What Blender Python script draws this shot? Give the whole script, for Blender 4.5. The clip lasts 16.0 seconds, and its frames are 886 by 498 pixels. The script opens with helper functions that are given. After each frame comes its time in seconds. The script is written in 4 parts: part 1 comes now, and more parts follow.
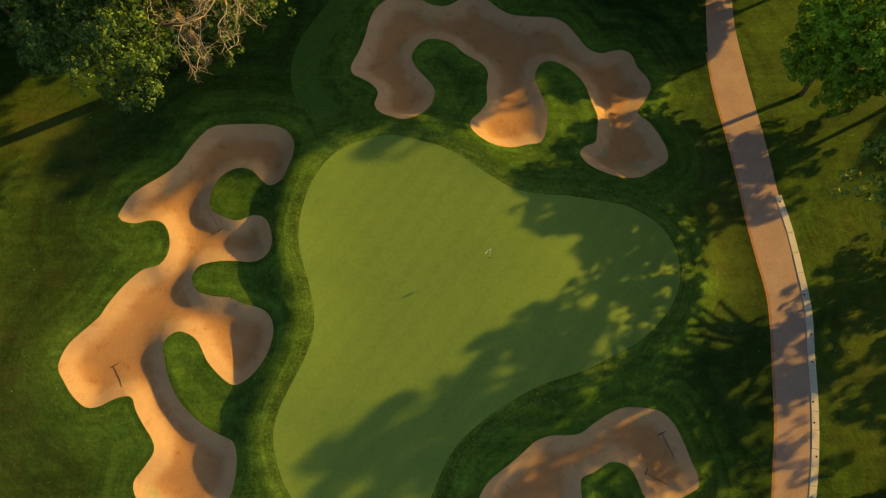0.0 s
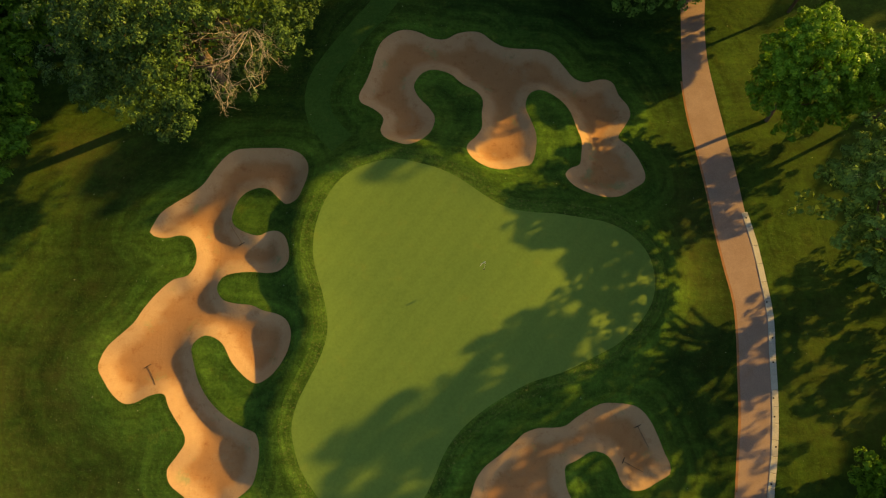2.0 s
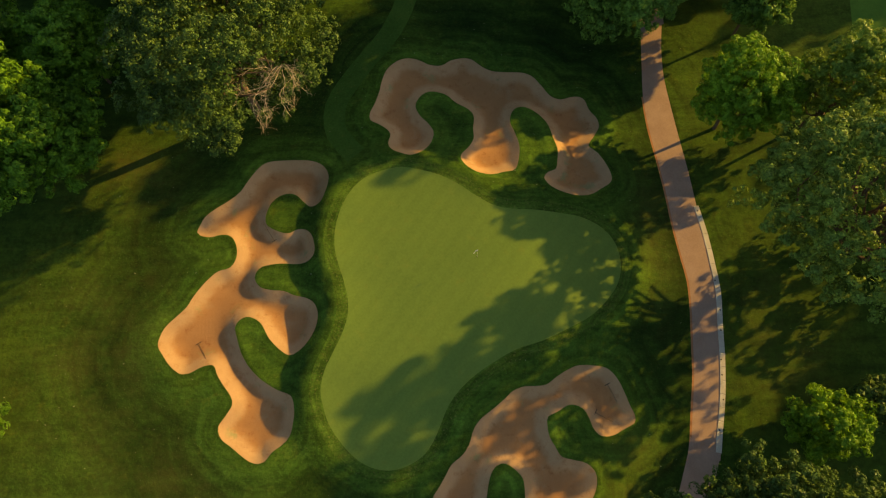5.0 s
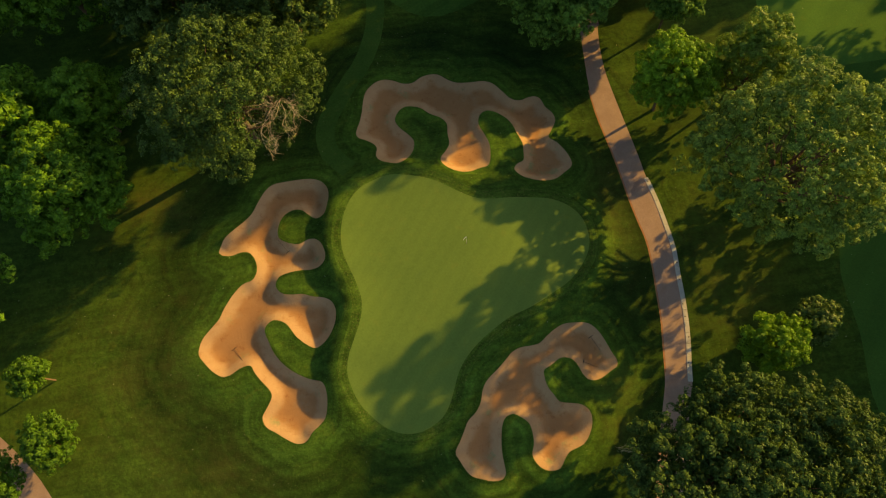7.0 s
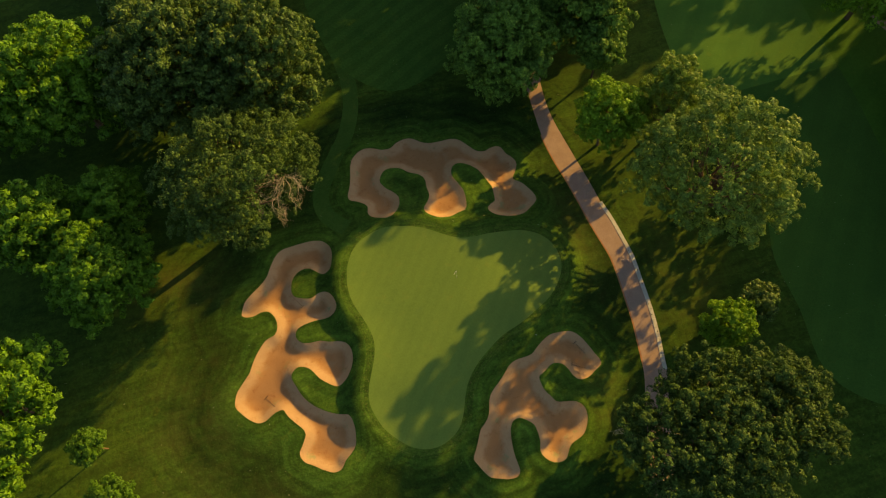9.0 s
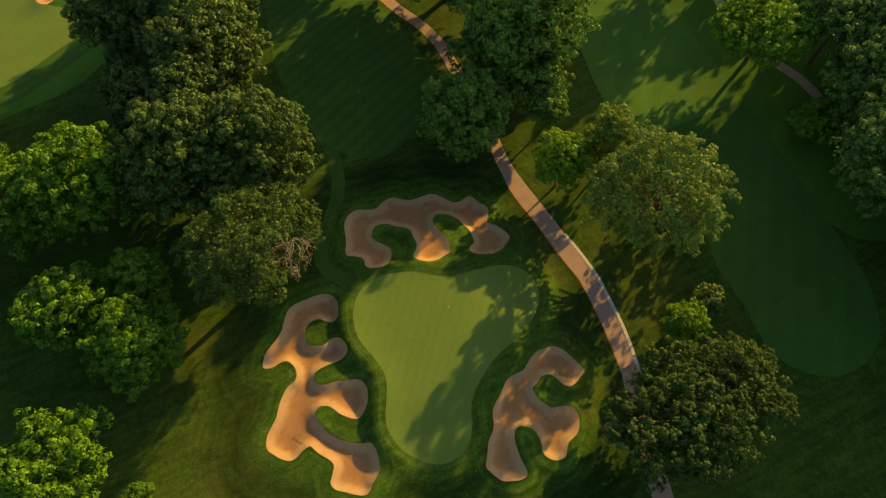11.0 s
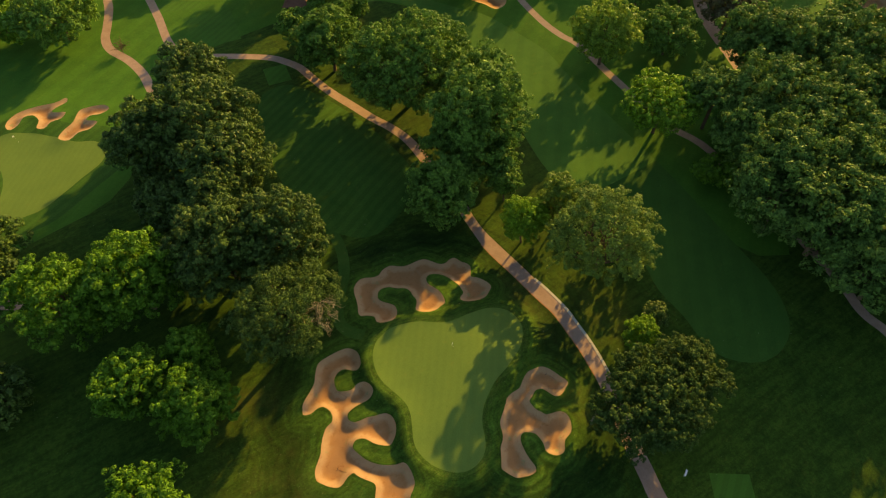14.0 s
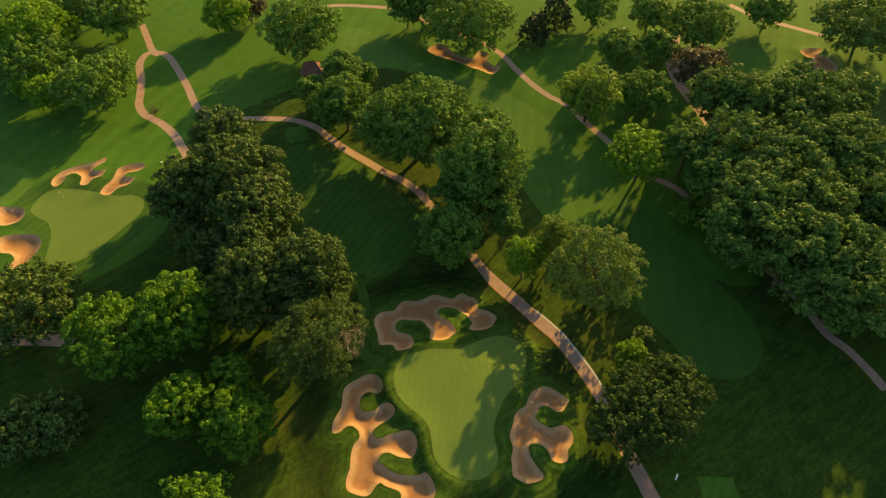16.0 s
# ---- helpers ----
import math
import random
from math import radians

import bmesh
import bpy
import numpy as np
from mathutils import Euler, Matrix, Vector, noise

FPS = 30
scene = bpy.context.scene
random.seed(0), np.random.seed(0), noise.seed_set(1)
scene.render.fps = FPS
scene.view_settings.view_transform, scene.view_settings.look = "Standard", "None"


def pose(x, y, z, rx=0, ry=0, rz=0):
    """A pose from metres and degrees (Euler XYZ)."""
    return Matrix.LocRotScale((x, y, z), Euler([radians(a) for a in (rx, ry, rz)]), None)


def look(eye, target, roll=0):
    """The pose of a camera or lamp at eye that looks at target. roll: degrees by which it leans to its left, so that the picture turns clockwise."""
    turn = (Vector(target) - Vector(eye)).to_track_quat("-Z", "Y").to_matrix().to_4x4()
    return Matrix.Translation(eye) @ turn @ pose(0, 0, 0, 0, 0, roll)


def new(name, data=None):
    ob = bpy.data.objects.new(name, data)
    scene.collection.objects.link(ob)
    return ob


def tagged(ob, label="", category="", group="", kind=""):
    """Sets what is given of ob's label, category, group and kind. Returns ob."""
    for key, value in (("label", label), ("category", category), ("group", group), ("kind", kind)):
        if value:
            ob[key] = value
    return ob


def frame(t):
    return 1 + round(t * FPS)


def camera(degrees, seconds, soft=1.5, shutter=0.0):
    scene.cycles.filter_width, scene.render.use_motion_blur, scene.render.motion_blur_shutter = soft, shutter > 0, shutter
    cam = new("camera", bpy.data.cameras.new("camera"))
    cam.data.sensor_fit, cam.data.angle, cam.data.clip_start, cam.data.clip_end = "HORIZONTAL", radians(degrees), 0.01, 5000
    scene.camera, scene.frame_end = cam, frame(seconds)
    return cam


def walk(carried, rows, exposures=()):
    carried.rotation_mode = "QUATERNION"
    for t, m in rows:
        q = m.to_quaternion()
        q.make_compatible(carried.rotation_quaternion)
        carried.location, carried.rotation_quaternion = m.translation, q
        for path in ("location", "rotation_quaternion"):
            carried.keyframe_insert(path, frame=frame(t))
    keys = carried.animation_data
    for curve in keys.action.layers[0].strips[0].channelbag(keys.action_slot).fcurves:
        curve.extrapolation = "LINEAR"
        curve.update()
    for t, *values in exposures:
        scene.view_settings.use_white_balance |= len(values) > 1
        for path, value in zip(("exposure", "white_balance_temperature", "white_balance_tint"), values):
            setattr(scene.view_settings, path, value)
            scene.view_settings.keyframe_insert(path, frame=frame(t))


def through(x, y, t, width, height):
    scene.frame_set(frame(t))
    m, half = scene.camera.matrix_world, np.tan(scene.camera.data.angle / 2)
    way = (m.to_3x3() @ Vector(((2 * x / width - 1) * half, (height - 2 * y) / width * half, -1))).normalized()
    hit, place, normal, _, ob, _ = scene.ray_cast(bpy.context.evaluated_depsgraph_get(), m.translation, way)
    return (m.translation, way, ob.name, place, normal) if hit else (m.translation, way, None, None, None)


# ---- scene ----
LENS = 71.9
cam = camera(LENS, 16.0, soft=1.15)
# seconds, eye in metres, turn in degrees
ROWS = [
    (0.0, -2.33, -9.40, 38.11, 15.37, 1.04, -0.58),
    (0.5, -2.44, -9.50, 39.22, 15.47, 0.94, -0.58),
    (1.0, -2.55, -9.56, 40.34, 15.49, 0.80, -0.65),
    (1.5, -2.45, -9.62, 41.50, 15.45, 0.84, -0.66),
    (2.0, -2.31, -9.95, 42.62, 15.65, 0.92, -0.64),
    (2.5, -2.11, -10.37, 43.85, 15.85, 1.06, -0.58),
    (3.0, -1.95, -10.81, 45.07, 15.93, 1.16, -0.63),
    (5.5, -2.44, -14.82, 52.10, 16.75, 1.38, -2.83),
    (6.0, -2.88, -15.80, 53.88, 16.72, 1.32, -4.54),
    (6.5, -3.55, -16.70, 55.74, 16.87, 1.12, -6.88),
    (7.0, -4.17, -17.64, 57.72, 17.35, 1.07, -9.37),
    (7.5, -4.83, -18.68, 59.72, 17.90, 1.11, -11.91),
    (8.0, -5.43, -19.70, 61.73, 18.87, 1.25, -14.48),
    (8.5, -6.00, -20.80, 63.78, 20.73, 1.43, -16.37),
    (9.0, -6.81, -22.05, 65.81, 22.42, 1.52, -17.47),
    (11.5, -13.57, -28.91, 76.07, 29.65, 1.24, -26.43),
    (12.0, -15.48, -30.57, 78.17, 31.19, 1.20, -27.96),
    (12.5, -17.69, -32.30, 80.31, 32.72, 1.07, -29.75),
    (13.0, -19.85, -34.06, 82.38, 34.15, 1.05, -31.42),
    (13.5, -22.01, -35.70, 84.49, 35.50, 1.04, -32.39),
    (14.0, -24.17, -37.43, 86.54, 36.90, 1.01, -32.67),
    (14.5, -26.30, -39.15, 88.61, 38.19, 1.03, -33.00),
    (15.0, -28.59, -40.84, 90.72, 39.49, 0.96, -33.28),
    (15.5, -30.75, -42.57, 92.72, 40.79, 0.93, -33.66),
    (16.0, -32.81, -44.39, 94.66, 41.98, 0.94, -33.96),
]
walk(cam, [(t, pose(x, y, z, rx, ry, rz)) for t, x, y, z, rx, ry, rz in ROWS],
     exposures=[(0.0, 0.94, 7400, 0), (9.0, 0.85, 7400, 0), (12.0, 0.91, 7250, 0), (16.0, 1.10, 7150, 0)])

# ---- light ----
SUN_AZIMUTH, SUN_HEIGHT = radians(65.5), radians(19.5)
sun_way = Vector((math.sin(SUN_AZIMUTH) * math.cos(SUN_HEIGHT), math.cos(SUN_AZIMUTH) * math.cos(SUN_HEIGHT), math.sin(SUN_HEIGHT)))
world = bpy.data.worlds.new("sky")
scene.world = world
world.use_nodes = True
sky = world.node_tree.nodes.new("ShaderNodeTexSky")
sky.sky_type, sky.sun_disc = "NISHITA", False
sky.sun_elevation, sky.sun_rotation = SUN_HEIGHT, SUN_AZIMUTH
sky.dust_density = 2.0
background = world.node_tree.nodes["Background"]
background.inputs["Strength"].default_value = 0.096
world.node_tree.links.new(sky.outputs["Color"], background.inputs["Color"])
sun = new("sun", bpy.data.lights.new("sun", "SUN"))
sun.data.energy, sun.data.angle, sun.data.color = 5.0, radians(0.7), (0.99, 0.605, 0.148)
sun.matrix_world = look(sun_way * 200, (0, 0, 0))


# ---- materials ----
def material(name, roughness=0.9):
    mat = bpy.data.materials.new(name)
    mat.use_nodes = True
    shader = mat.node_tree.nodes["Principled BSDF"]
    shader.inputs["Roughness"].default_value = roughness
    shader.inputs["Specular IOR Level"].default_value = 0.2
    return mat, mat.node_tree.nodes, mat.node_tree.links, shader


def noise_node(nodes, links, scale, detail=4.0, rough=0.55, vector=None, stretch=None):
    tex = nodes.new("ShaderNodeTexNoise")
    tex.inputs["Scale"].default_value, tex.inputs["Detail"].default_value, tex.inputs["Roughness"].default_value = scale, detail, rough
    if vector is None:
        vector = nodes.new("ShaderNodeTexCoord").outputs["Object"]
    if stretch:
        mapping = nodes.new("ShaderNodeMapping")
        mapping.inputs["Scale"].default_value, mapping.inputs["Rotation"].default_value = stretch[0], (0, 0, radians(stretch[1]))
        links.new(vector, mapping.inputs["Vector"])
        vector = mapping.outputs["Vector"]
    links.new(vector, tex.inputs["Vector"])
    return tex.outputs["Fac"]


def ramp(nodes, links, value, stops):
    node = nodes.new("ShaderNodeValToRGB")
    while len(node.color_ramp.elements) < len(stops):
        node.color_ramp.elements.new(0.5)
    for element, (at, color) in zip(node.color_ramp.elements, stops):
        element.position, element.color = at, (*color, 1.0)
    links.new(value, node.inputs["Fac"])
    return node.outputs["Color"]


def blend(nodes, links, a, b, fac, how="MIX"):
    node = nodes.new("ShaderNodeMix")
    node.data_type, node.blend_type = "RGBA", how
    for socket, value in ((node.inputs[6], a), (node.inputs[7], b), (node.inputs[0], fac)):
        if isinstance(value, tuple):
            socket.default_value = (*value, 1.0)
        elif isinstance(value, float):
            socket.default_value = value
        else:
            links.new(value, socket)
    return node.outputs[2]


def bump(nodes, links, shader, height, strength, distance):
    node = nodes.new("ShaderNodeBump")
    node.inputs["Strength"].default_value, node.inputs["Distance"].default_value = strength, distance
    links.new(height, node.inputs["Height"])
    links.new(node.outputs["Normal"], shader.inputs["Normal"])


def turf(name, low, high, dry, fine, relief, stripes=None, rings=0.0, grit=0.3, streak=2.8, straws=0.12):
    """Mown or rough grass: blade grain, patches of tone, dry spots, and mowing lines where there are any."""
    mat, nodes, links, shader = material(name, 0.95)
    shader.inputs["Specular IOR Level"].default_value = 0.1
    patch = noise_node(nodes, links, 0.22, 8.0, 0.68)
    grain = noise_node(nodes, links, fine, 3.0, 0.7)
    color = ramp(nodes, links, patch, [(0.3, low), (0.7, high)])
    worn = ramp(nodes, links, noise_node(nodes, links, 0.9, 6.0, 0.65), [(0.58, (0, 0, 0)), (0.78, (1, 1, 1))])
    color = blend(nodes, links, color, dry, worn)
    if rings:
        # tufts, and brushed streaks left by the mower
        tufts = ramp(nodes, links, noise_node(nodes, links, 1.3, 7.0, 0.72), [(0.34, (0.70, 0.74, 0.72)), (0.66, (1.26, 1.22, 1.2))])
        color = blend(nodes, links, color, tufts, 1.0, "MULTIPLY")
        brushed = ramp(nodes, links, noise_node(nodes, links, 0.8, 5.0, 0.65, stretch=((0.22, 1.5, 1.0), 38.0)), [(0.36, (0.76, 0.78, 0.76)), (0.64, (1.22, 1.2, 1.18))])
        color = blend(nodes, links, color, brushed, 1.0, "MULTIPLY")
    tone = ramp(nodes, links, grain, [(0.25, (1 - grit,) * 3), (0.75, (1 + grit,) * 3)])
    color = blend(nodes, links, color, tone, 1.0, "MULTIPLY")
    if stripes:
        wave = nodes.new("ShaderNodeTexWave")
        wave.wave_profile = "SIN"
        wave.inputs["Scale"].default_value, wave.inputs["Distortion"].default_value = stripes[0], 0.6
        mapping = nodes.new("ShaderNodeMapping")
        mapping.inputs["Rotation"].default_value = (0, 0, radians(stripes[1]))
        links.new(nodes.new("ShaderNodeTexCoord").outputs["Object"], mapping.inputs["Vector"])
        links.new(mapping.outputs["Vector"], wave.inputs["Vector"])
        band = ramp(nodes, links, wave.outputs["Fac"], [(0.4, (1 - stripes[2],) * 3), (0.6, (1 + stripes[2],) * 3)])
        color = blend(nodes, links, color, band, 1.0, "MULTIPLY")
    if rings:
        # mower tracks that follow the edges of green and sand
        edge = nodes.new("ShaderNodeAttribute")
        edge.attribute_name = "from_play"
        wobble = nodes.new("ShaderNodeMath")
        wobble.operation = "MULTIPLY_ADD"
        links.new(noise_node(nodes, links, 0.5, 3.0), wobble.inputs[0])
        wobble.inputs[1].default_value = 0.8
        links.new(edge.outputs["Fac"], wobble.inputs[2])
        drift = nodes.new("ShaderNodeVectorMath")
        drift.operation = "SCALE"
        drift.inputs["Scale"].default_value = 0.07
        links.new(nodes.new("ShaderNodeTexCoord").outputs["Object"], drift.inputs[0])
        tracks = nodes.new("ShaderNodeCombineXYZ")
        links.new(wobble.outputs["Value"], tracks.inputs["Z"])
        course = nodes.new("ShaderNodeVectorMath")
        links.new(drift.outputs["Vector"], course.inputs[0])
        links.new(tracks.outputs["Vector"], course.inputs[1])
        lines = noise_node(nodes, links, streak, 2.0, 0.6, course.outputs["Vector"])
        band = ramp(nodes, links, lines, [(0.35, (1 - rings,) * 3), (0.65, (1 + rings,) * 3)])
        near = nodes.new("ShaderNodeMapRange")
        links.new(edge.outputs["Fac"], near.inputs["Value"])
        for key, value in (("From Min", 5.0), ("From Max", 15.0), ("To Min", 1.0), ("To Max", 0.12)):
            near.inputs[key].default_value = value
        color = blend(nodes, links, color, band, near.outputs["Result"], "MULTIPLY")
        # light band beside sand and green, dark beyond: mowing, plus painted bank sun and shade
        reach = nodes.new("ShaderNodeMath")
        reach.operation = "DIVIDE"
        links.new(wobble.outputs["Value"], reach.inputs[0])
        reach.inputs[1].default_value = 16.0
        bank_tone = ramp(nodes, links, reach.outputs["Value"], [(0.0, (1.24, 1.16, 0.95)), (0.11, (1.0, 0.98, 0.85)), (0.25, (0.44, 0.48, 0.44)), (0.40, (0.40, 0.44, 0.40)), (0.56, (0.81, 0.76, 0.62))])
        color = blend(nodes, links, color, bank_tone, 1.0, "MULTIPLY")
        thin = nodes.new("ShaderNodeAttribute")
        thin.attribute_name = "dry"
        straw = ramp(nodes, links, noise_node(nodes, links, 1.6, 5.0, 0.65), [(0.3, (0.095, 0.112, 0.018)), (0.72, (0.150, 0.125, 0.034))])
        broken = nodes.new("ShaderNodeMath")
        broken.operation = "MULTIPLY"
        links.new(thin.outputs["Fac"], broken.inputs[0])
        links.new(ramp(nodes, links, noise_node(nodes, links, 0.34, 6.0, 0.68), [(0.38, (0.25, 0.25, 0.25)), (0.62, (1, 1, 1))]), broken.inputs[1])
        color = blend(nodes, links, color, straw, broken.outputs["Value"])
        # single bleached tufts
        tuft = ramp(nodes, links, noise_node(nodes, links, 5.5, 3.0, 0.8), [(0.56, (0, 0, 0)), (0.70, (straws,) * 3)])
        color = blend(nodes, links, color, (0.17, 0.155, 0.06), tuft)
    links.new(color, shader.inputs["Base Color"])
    bump(nodes, links, shader, grain, relief, 0.08)
    return mat


def sand():
    mat, nodes, links, shader = material("bunker_sand", 0.95)
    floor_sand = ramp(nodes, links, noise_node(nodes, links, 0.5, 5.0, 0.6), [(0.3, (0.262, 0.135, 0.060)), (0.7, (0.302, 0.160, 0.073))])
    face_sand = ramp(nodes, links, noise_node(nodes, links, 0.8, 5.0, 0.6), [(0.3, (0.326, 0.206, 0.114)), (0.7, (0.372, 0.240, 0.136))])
    # raked floor inside a paler rim; the rim's tone partly paints sunlit faces
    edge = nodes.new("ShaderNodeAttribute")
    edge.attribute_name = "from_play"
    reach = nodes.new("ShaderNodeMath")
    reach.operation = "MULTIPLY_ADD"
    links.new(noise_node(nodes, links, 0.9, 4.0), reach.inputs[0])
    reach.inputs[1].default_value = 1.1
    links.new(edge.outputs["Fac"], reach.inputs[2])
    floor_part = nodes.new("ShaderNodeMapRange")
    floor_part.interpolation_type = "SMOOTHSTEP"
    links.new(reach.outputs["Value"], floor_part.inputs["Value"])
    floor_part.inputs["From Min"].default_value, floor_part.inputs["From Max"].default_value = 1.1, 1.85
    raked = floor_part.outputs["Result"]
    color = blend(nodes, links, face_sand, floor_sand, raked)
    damp = ramp(nodes, links, noise_node(nodes, links, 0.3, 6.0, 0.72), [(0.56, (0, 0, 0)), (0.72, (0.5, 0.5, 0.5))])
    color = blend(nodes, links, color, (0.27, 0.20, 0.125), damp)
    # thin green algae in a broken line on the banks
    band = nodes.new("ShaderNodeMapRange")
    links.new(edge.outputs["Fac"], band.inputs["Value"])
    for key, value in (("From Min", 0.25), ("From Max", 0.75), ("To Min", 0.0), ("To Max", 1.0)):
        band.inputs[key].default_value = value
    above = nodes.new("ShaderNodeMapRange")
    links.new(edge.outputs["Fac"], above.inputs["Value"])
    for key, value in (("From Min", 0.9), ("From Max", 1.6), ("To Min", 1.0), ("To Max", 0.0)):
        above.inputs[key].default_value = value
    algae = nodes.new("ShaderNodeMath")
    algae.operation = "MULTIPLY"
    links.new(band.outputs["Result"], algae.inputs[0])
    links.new(above.outputs["Result"], algae.inputs[1])
    patchy = nodes.new("ShaderNodeMath")
    patchy.operation = "MULTIPLY"
    links.new(algae.outputs["Value"], patchy.inputs[0])
    links.new(ramp(nodes, links, noise_node(nodes, links, 0.42, 5.0, 0.7), [(0.57, (0, 0, 0)), (0.66, (0.7, 0.7, 0.7))]), patchy.inputs[1])
    color = blend(nodes, links, color, (0.17, 0.20, 0.095), patchy.outputs["Value"])
    scuff = ramp(nodes, links, noise_node(nodes, links, 1.1, 7.0, 0.80), [(0.54, (1.04, 1.02, 1.0)), (0.66, (0.84, 0.74, 0.65)), (0.78, (0.66, 0.56, 0.48))])
    color = blend(nodes, links, color, scuff, 1.0, "MULTIPLY")
    grain = noise_node(nodes, links, 9.0, 6.0, 0.7)
    color = blend(nodes, links, color, ramp(nodes, links, grain, [(0.3, (0.95, 0.95, 0.95)), (0.7, (1.05, 1.05, 1.05))]), 1.0, "MULTIPLY")
    links.new(color, shader.inputs["Base Color"])
    dents = noise_node(nodes, links, 3.2, 6.0, 0.62)
    both = nodes.new("ShaderNodeMath")
    both.operation = "MULTIPLY_ADD"
    links.new(dents, both.inputs[0])
    both.inputs[1].default_value = 1.6
    links.new(grain, both.inputs[2])
    # shallow grooves left by the rake, in places
    grooves = nodes.new("ShaderNodeTexWave")
    for key, value in (("Scale", 1.1), ("Distortion", 5.0), ("Detail", 2.0), ("Detail Scale", 0.35)):
        grooves.inputs[key].default_value = value
    links.new(nodes.new("ShaderNodeTexCoord").outputs["Object"], grooves.inputs["Vector"])
    where = nodes.new("ShaderNodeMath")
    where.operation = "MULTIPLY"
    links.new(grooves.outputs["Fac"], where.inputs[0])
    links.new(ramp(nodes, links, noise_node(nodes, links, 0.25, 3.0), [(0.46, (0, 0, 0)), (0.60, (0.28, 0.28, 0.28))]), where.inputs[1])
    total = nodes.new("ShaderNodeMath")
    links.new(both.outputs["Value"], total.inputs[0])
    links.new(where.outputs["Value"], total.inputs[1])
    bump(nodes, links, shader, total.outputs["Value"], 0.2, 0.05)
    return mat


def concrete(name, low, high, bumpy=0.2):
    mat, nodes, links, shader = material(name, 0.85)
    color = ramp(nodes, links, noise_node(nodes, links, 0.6, 6.0, 0.65), [(0.3, low), (0.7, high)])
    grain = noise_node(nodes, links, 14.0, 5.0, 0.7)
    color = blend(nodes, links, color, ramp(nodes, links, grain, [(0.3, (0.82, 0.82, 0.82)), (0.7, (1.12, 1.12, 1.12))]), 1.0, "MULTIPLY")
    links.new(color, shader.inputs["Base Color"])
    bump(nodes, links, shader, grain, bumpy, 0.02)
    return mat


def foliage(name, low, high, gloss=0.16, through=0.20):
    """Leaves that let some light through, each with its own tone."""
    mat, nodes, links, shader = material(name, 0.5)
    own = nodes.new("ShaderNodeNewGeometry").outputs["Random Per Island"]
    color = ramp(nodes, links, own, [(0.0, low), (1.0, high)])
    patch = noise_node(nodes, links, 0.45, 3.0)
    color = blend(nodes, links, color, ramp(nodes, links, patch, [(0.3, (0.7, 0.75, 0.8)), (0.7, (1.25, 1.2, 1.0))]), 1.0, "MULTIPLY")
    links.new(color, shader.inputs["Base Color"])
    shader.inputs["Specular IOR Level"].default_value = gloss
    thin = nodes.new("ShaderNodeBsdfTranslucent")
    links.new(color, thin.inputs["Color"])
    both = nodes.new("ShaderNodeMixShader")
    both.inputs["Fac"].default_value = through
    links.new(shader.outputs["BSDF"], both.inputs[1])
    links.new(thin.outputs["BSDF"], both.inputs[2])
    links.new(both.outputs["Shader"], nodes["Material Output"].inputs["Surface"])
    return mat


def plain(name, color, roughness=0.6, metal=0.0):
    mat, nodes, links, shader = material(name, roughness)
    tone = ramp(nodes, links, noise_node(nodes, links, 6.0, 4.0), [(0.3, tuple(0.85 * c for c in color)), (0.7, tuple(min(1.0, 1.1 * c) for c in color))])
    links.new(tone, shader.inputs["Base Color"])
    shader.inputs["Metallic"].default_value = metal
    return mat


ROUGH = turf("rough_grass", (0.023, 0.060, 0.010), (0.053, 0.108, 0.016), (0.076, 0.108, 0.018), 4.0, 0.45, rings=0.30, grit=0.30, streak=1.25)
PUTTING = turf("putting_turf", (0.098, 0.157, 0.034), (0.113, 0.174, 0.037), (0.126, 0.168, 0.035), 5.0, 0.08, stripes=(0.26, 38.0, 0.015), grit=0.10)
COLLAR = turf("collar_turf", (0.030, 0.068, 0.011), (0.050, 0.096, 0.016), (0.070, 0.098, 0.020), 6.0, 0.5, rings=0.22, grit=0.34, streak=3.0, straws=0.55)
MOWN = turf("fairway_turf", (0.052, 0.126, 0.021), (0.074, 0.156, 0.025), (0.090, 0.150, 0.022), 6.0, 0.2, stripes=(0.10, 40.0, 0.025), grit=0.15)
# darker copy of the fairway turf: the wood's shade is in its colour
SHADED_FAIRWAY = turf("shaded_fairway_turf", (0.036, 0.090, 0.015), (0.050, 0.112, 0.018), (0.060, 0.108, 0.017), 6.0, 0.25, stripes=(0.10, 40.0, 0.03), grit=0.18)
STRIP = turf("strip_turf", (0.025, 0.066, 0.011), (0.044, 0.095, 0.016), (0.066, 0.10, 0.018), 5.0, 0.25, grit=0.22)
MIDDLE_TURF = turf("middle_turf", (0.028, 0.076, 0.012), (0.046, 0.104, 0.016), (0.060, 0.102, 0.018), 4.0, 0.35, stripes=(0.16, 62.0, 0.08), grit=0.24)
TEE = turf("tee_turf", (0.044, 0.110, 0.015), (0.058, 0.134, 0.018), (0.05, 0.098, 0.016), 6.0, 0.2, stripes=(0.2, 60.0, 0.05), grit=0.15)
# far grass, its colour lightened to stand for strong sun on it
FIELD = turf("field_turf", (0.038, 0.106, 0.012), (0.060, 0.138, 0.016), (0.080, 0.142, 0.020), 3.0, 0.2, stripes=(0.06, 55.0, 0.04), grit=0.15)
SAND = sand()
ASPHALT = concrete("path_concrete", (0.27, 0.178, 0.140), (0.35, 0.242, 0.195))
SOIL = concrete("bare_soil", (0.26, 0.12, 0.06), (0.36, 0.18, 0.09), 0.5)
KERB = concrete("kerb_concrete", (0.40, 0.37, 0.33), (0.52, 0.48, 0.43))
BARK = concrete("bark", (0.09, 0.06, 0.04), (0.16, 0.11, 0.075), 0.8)
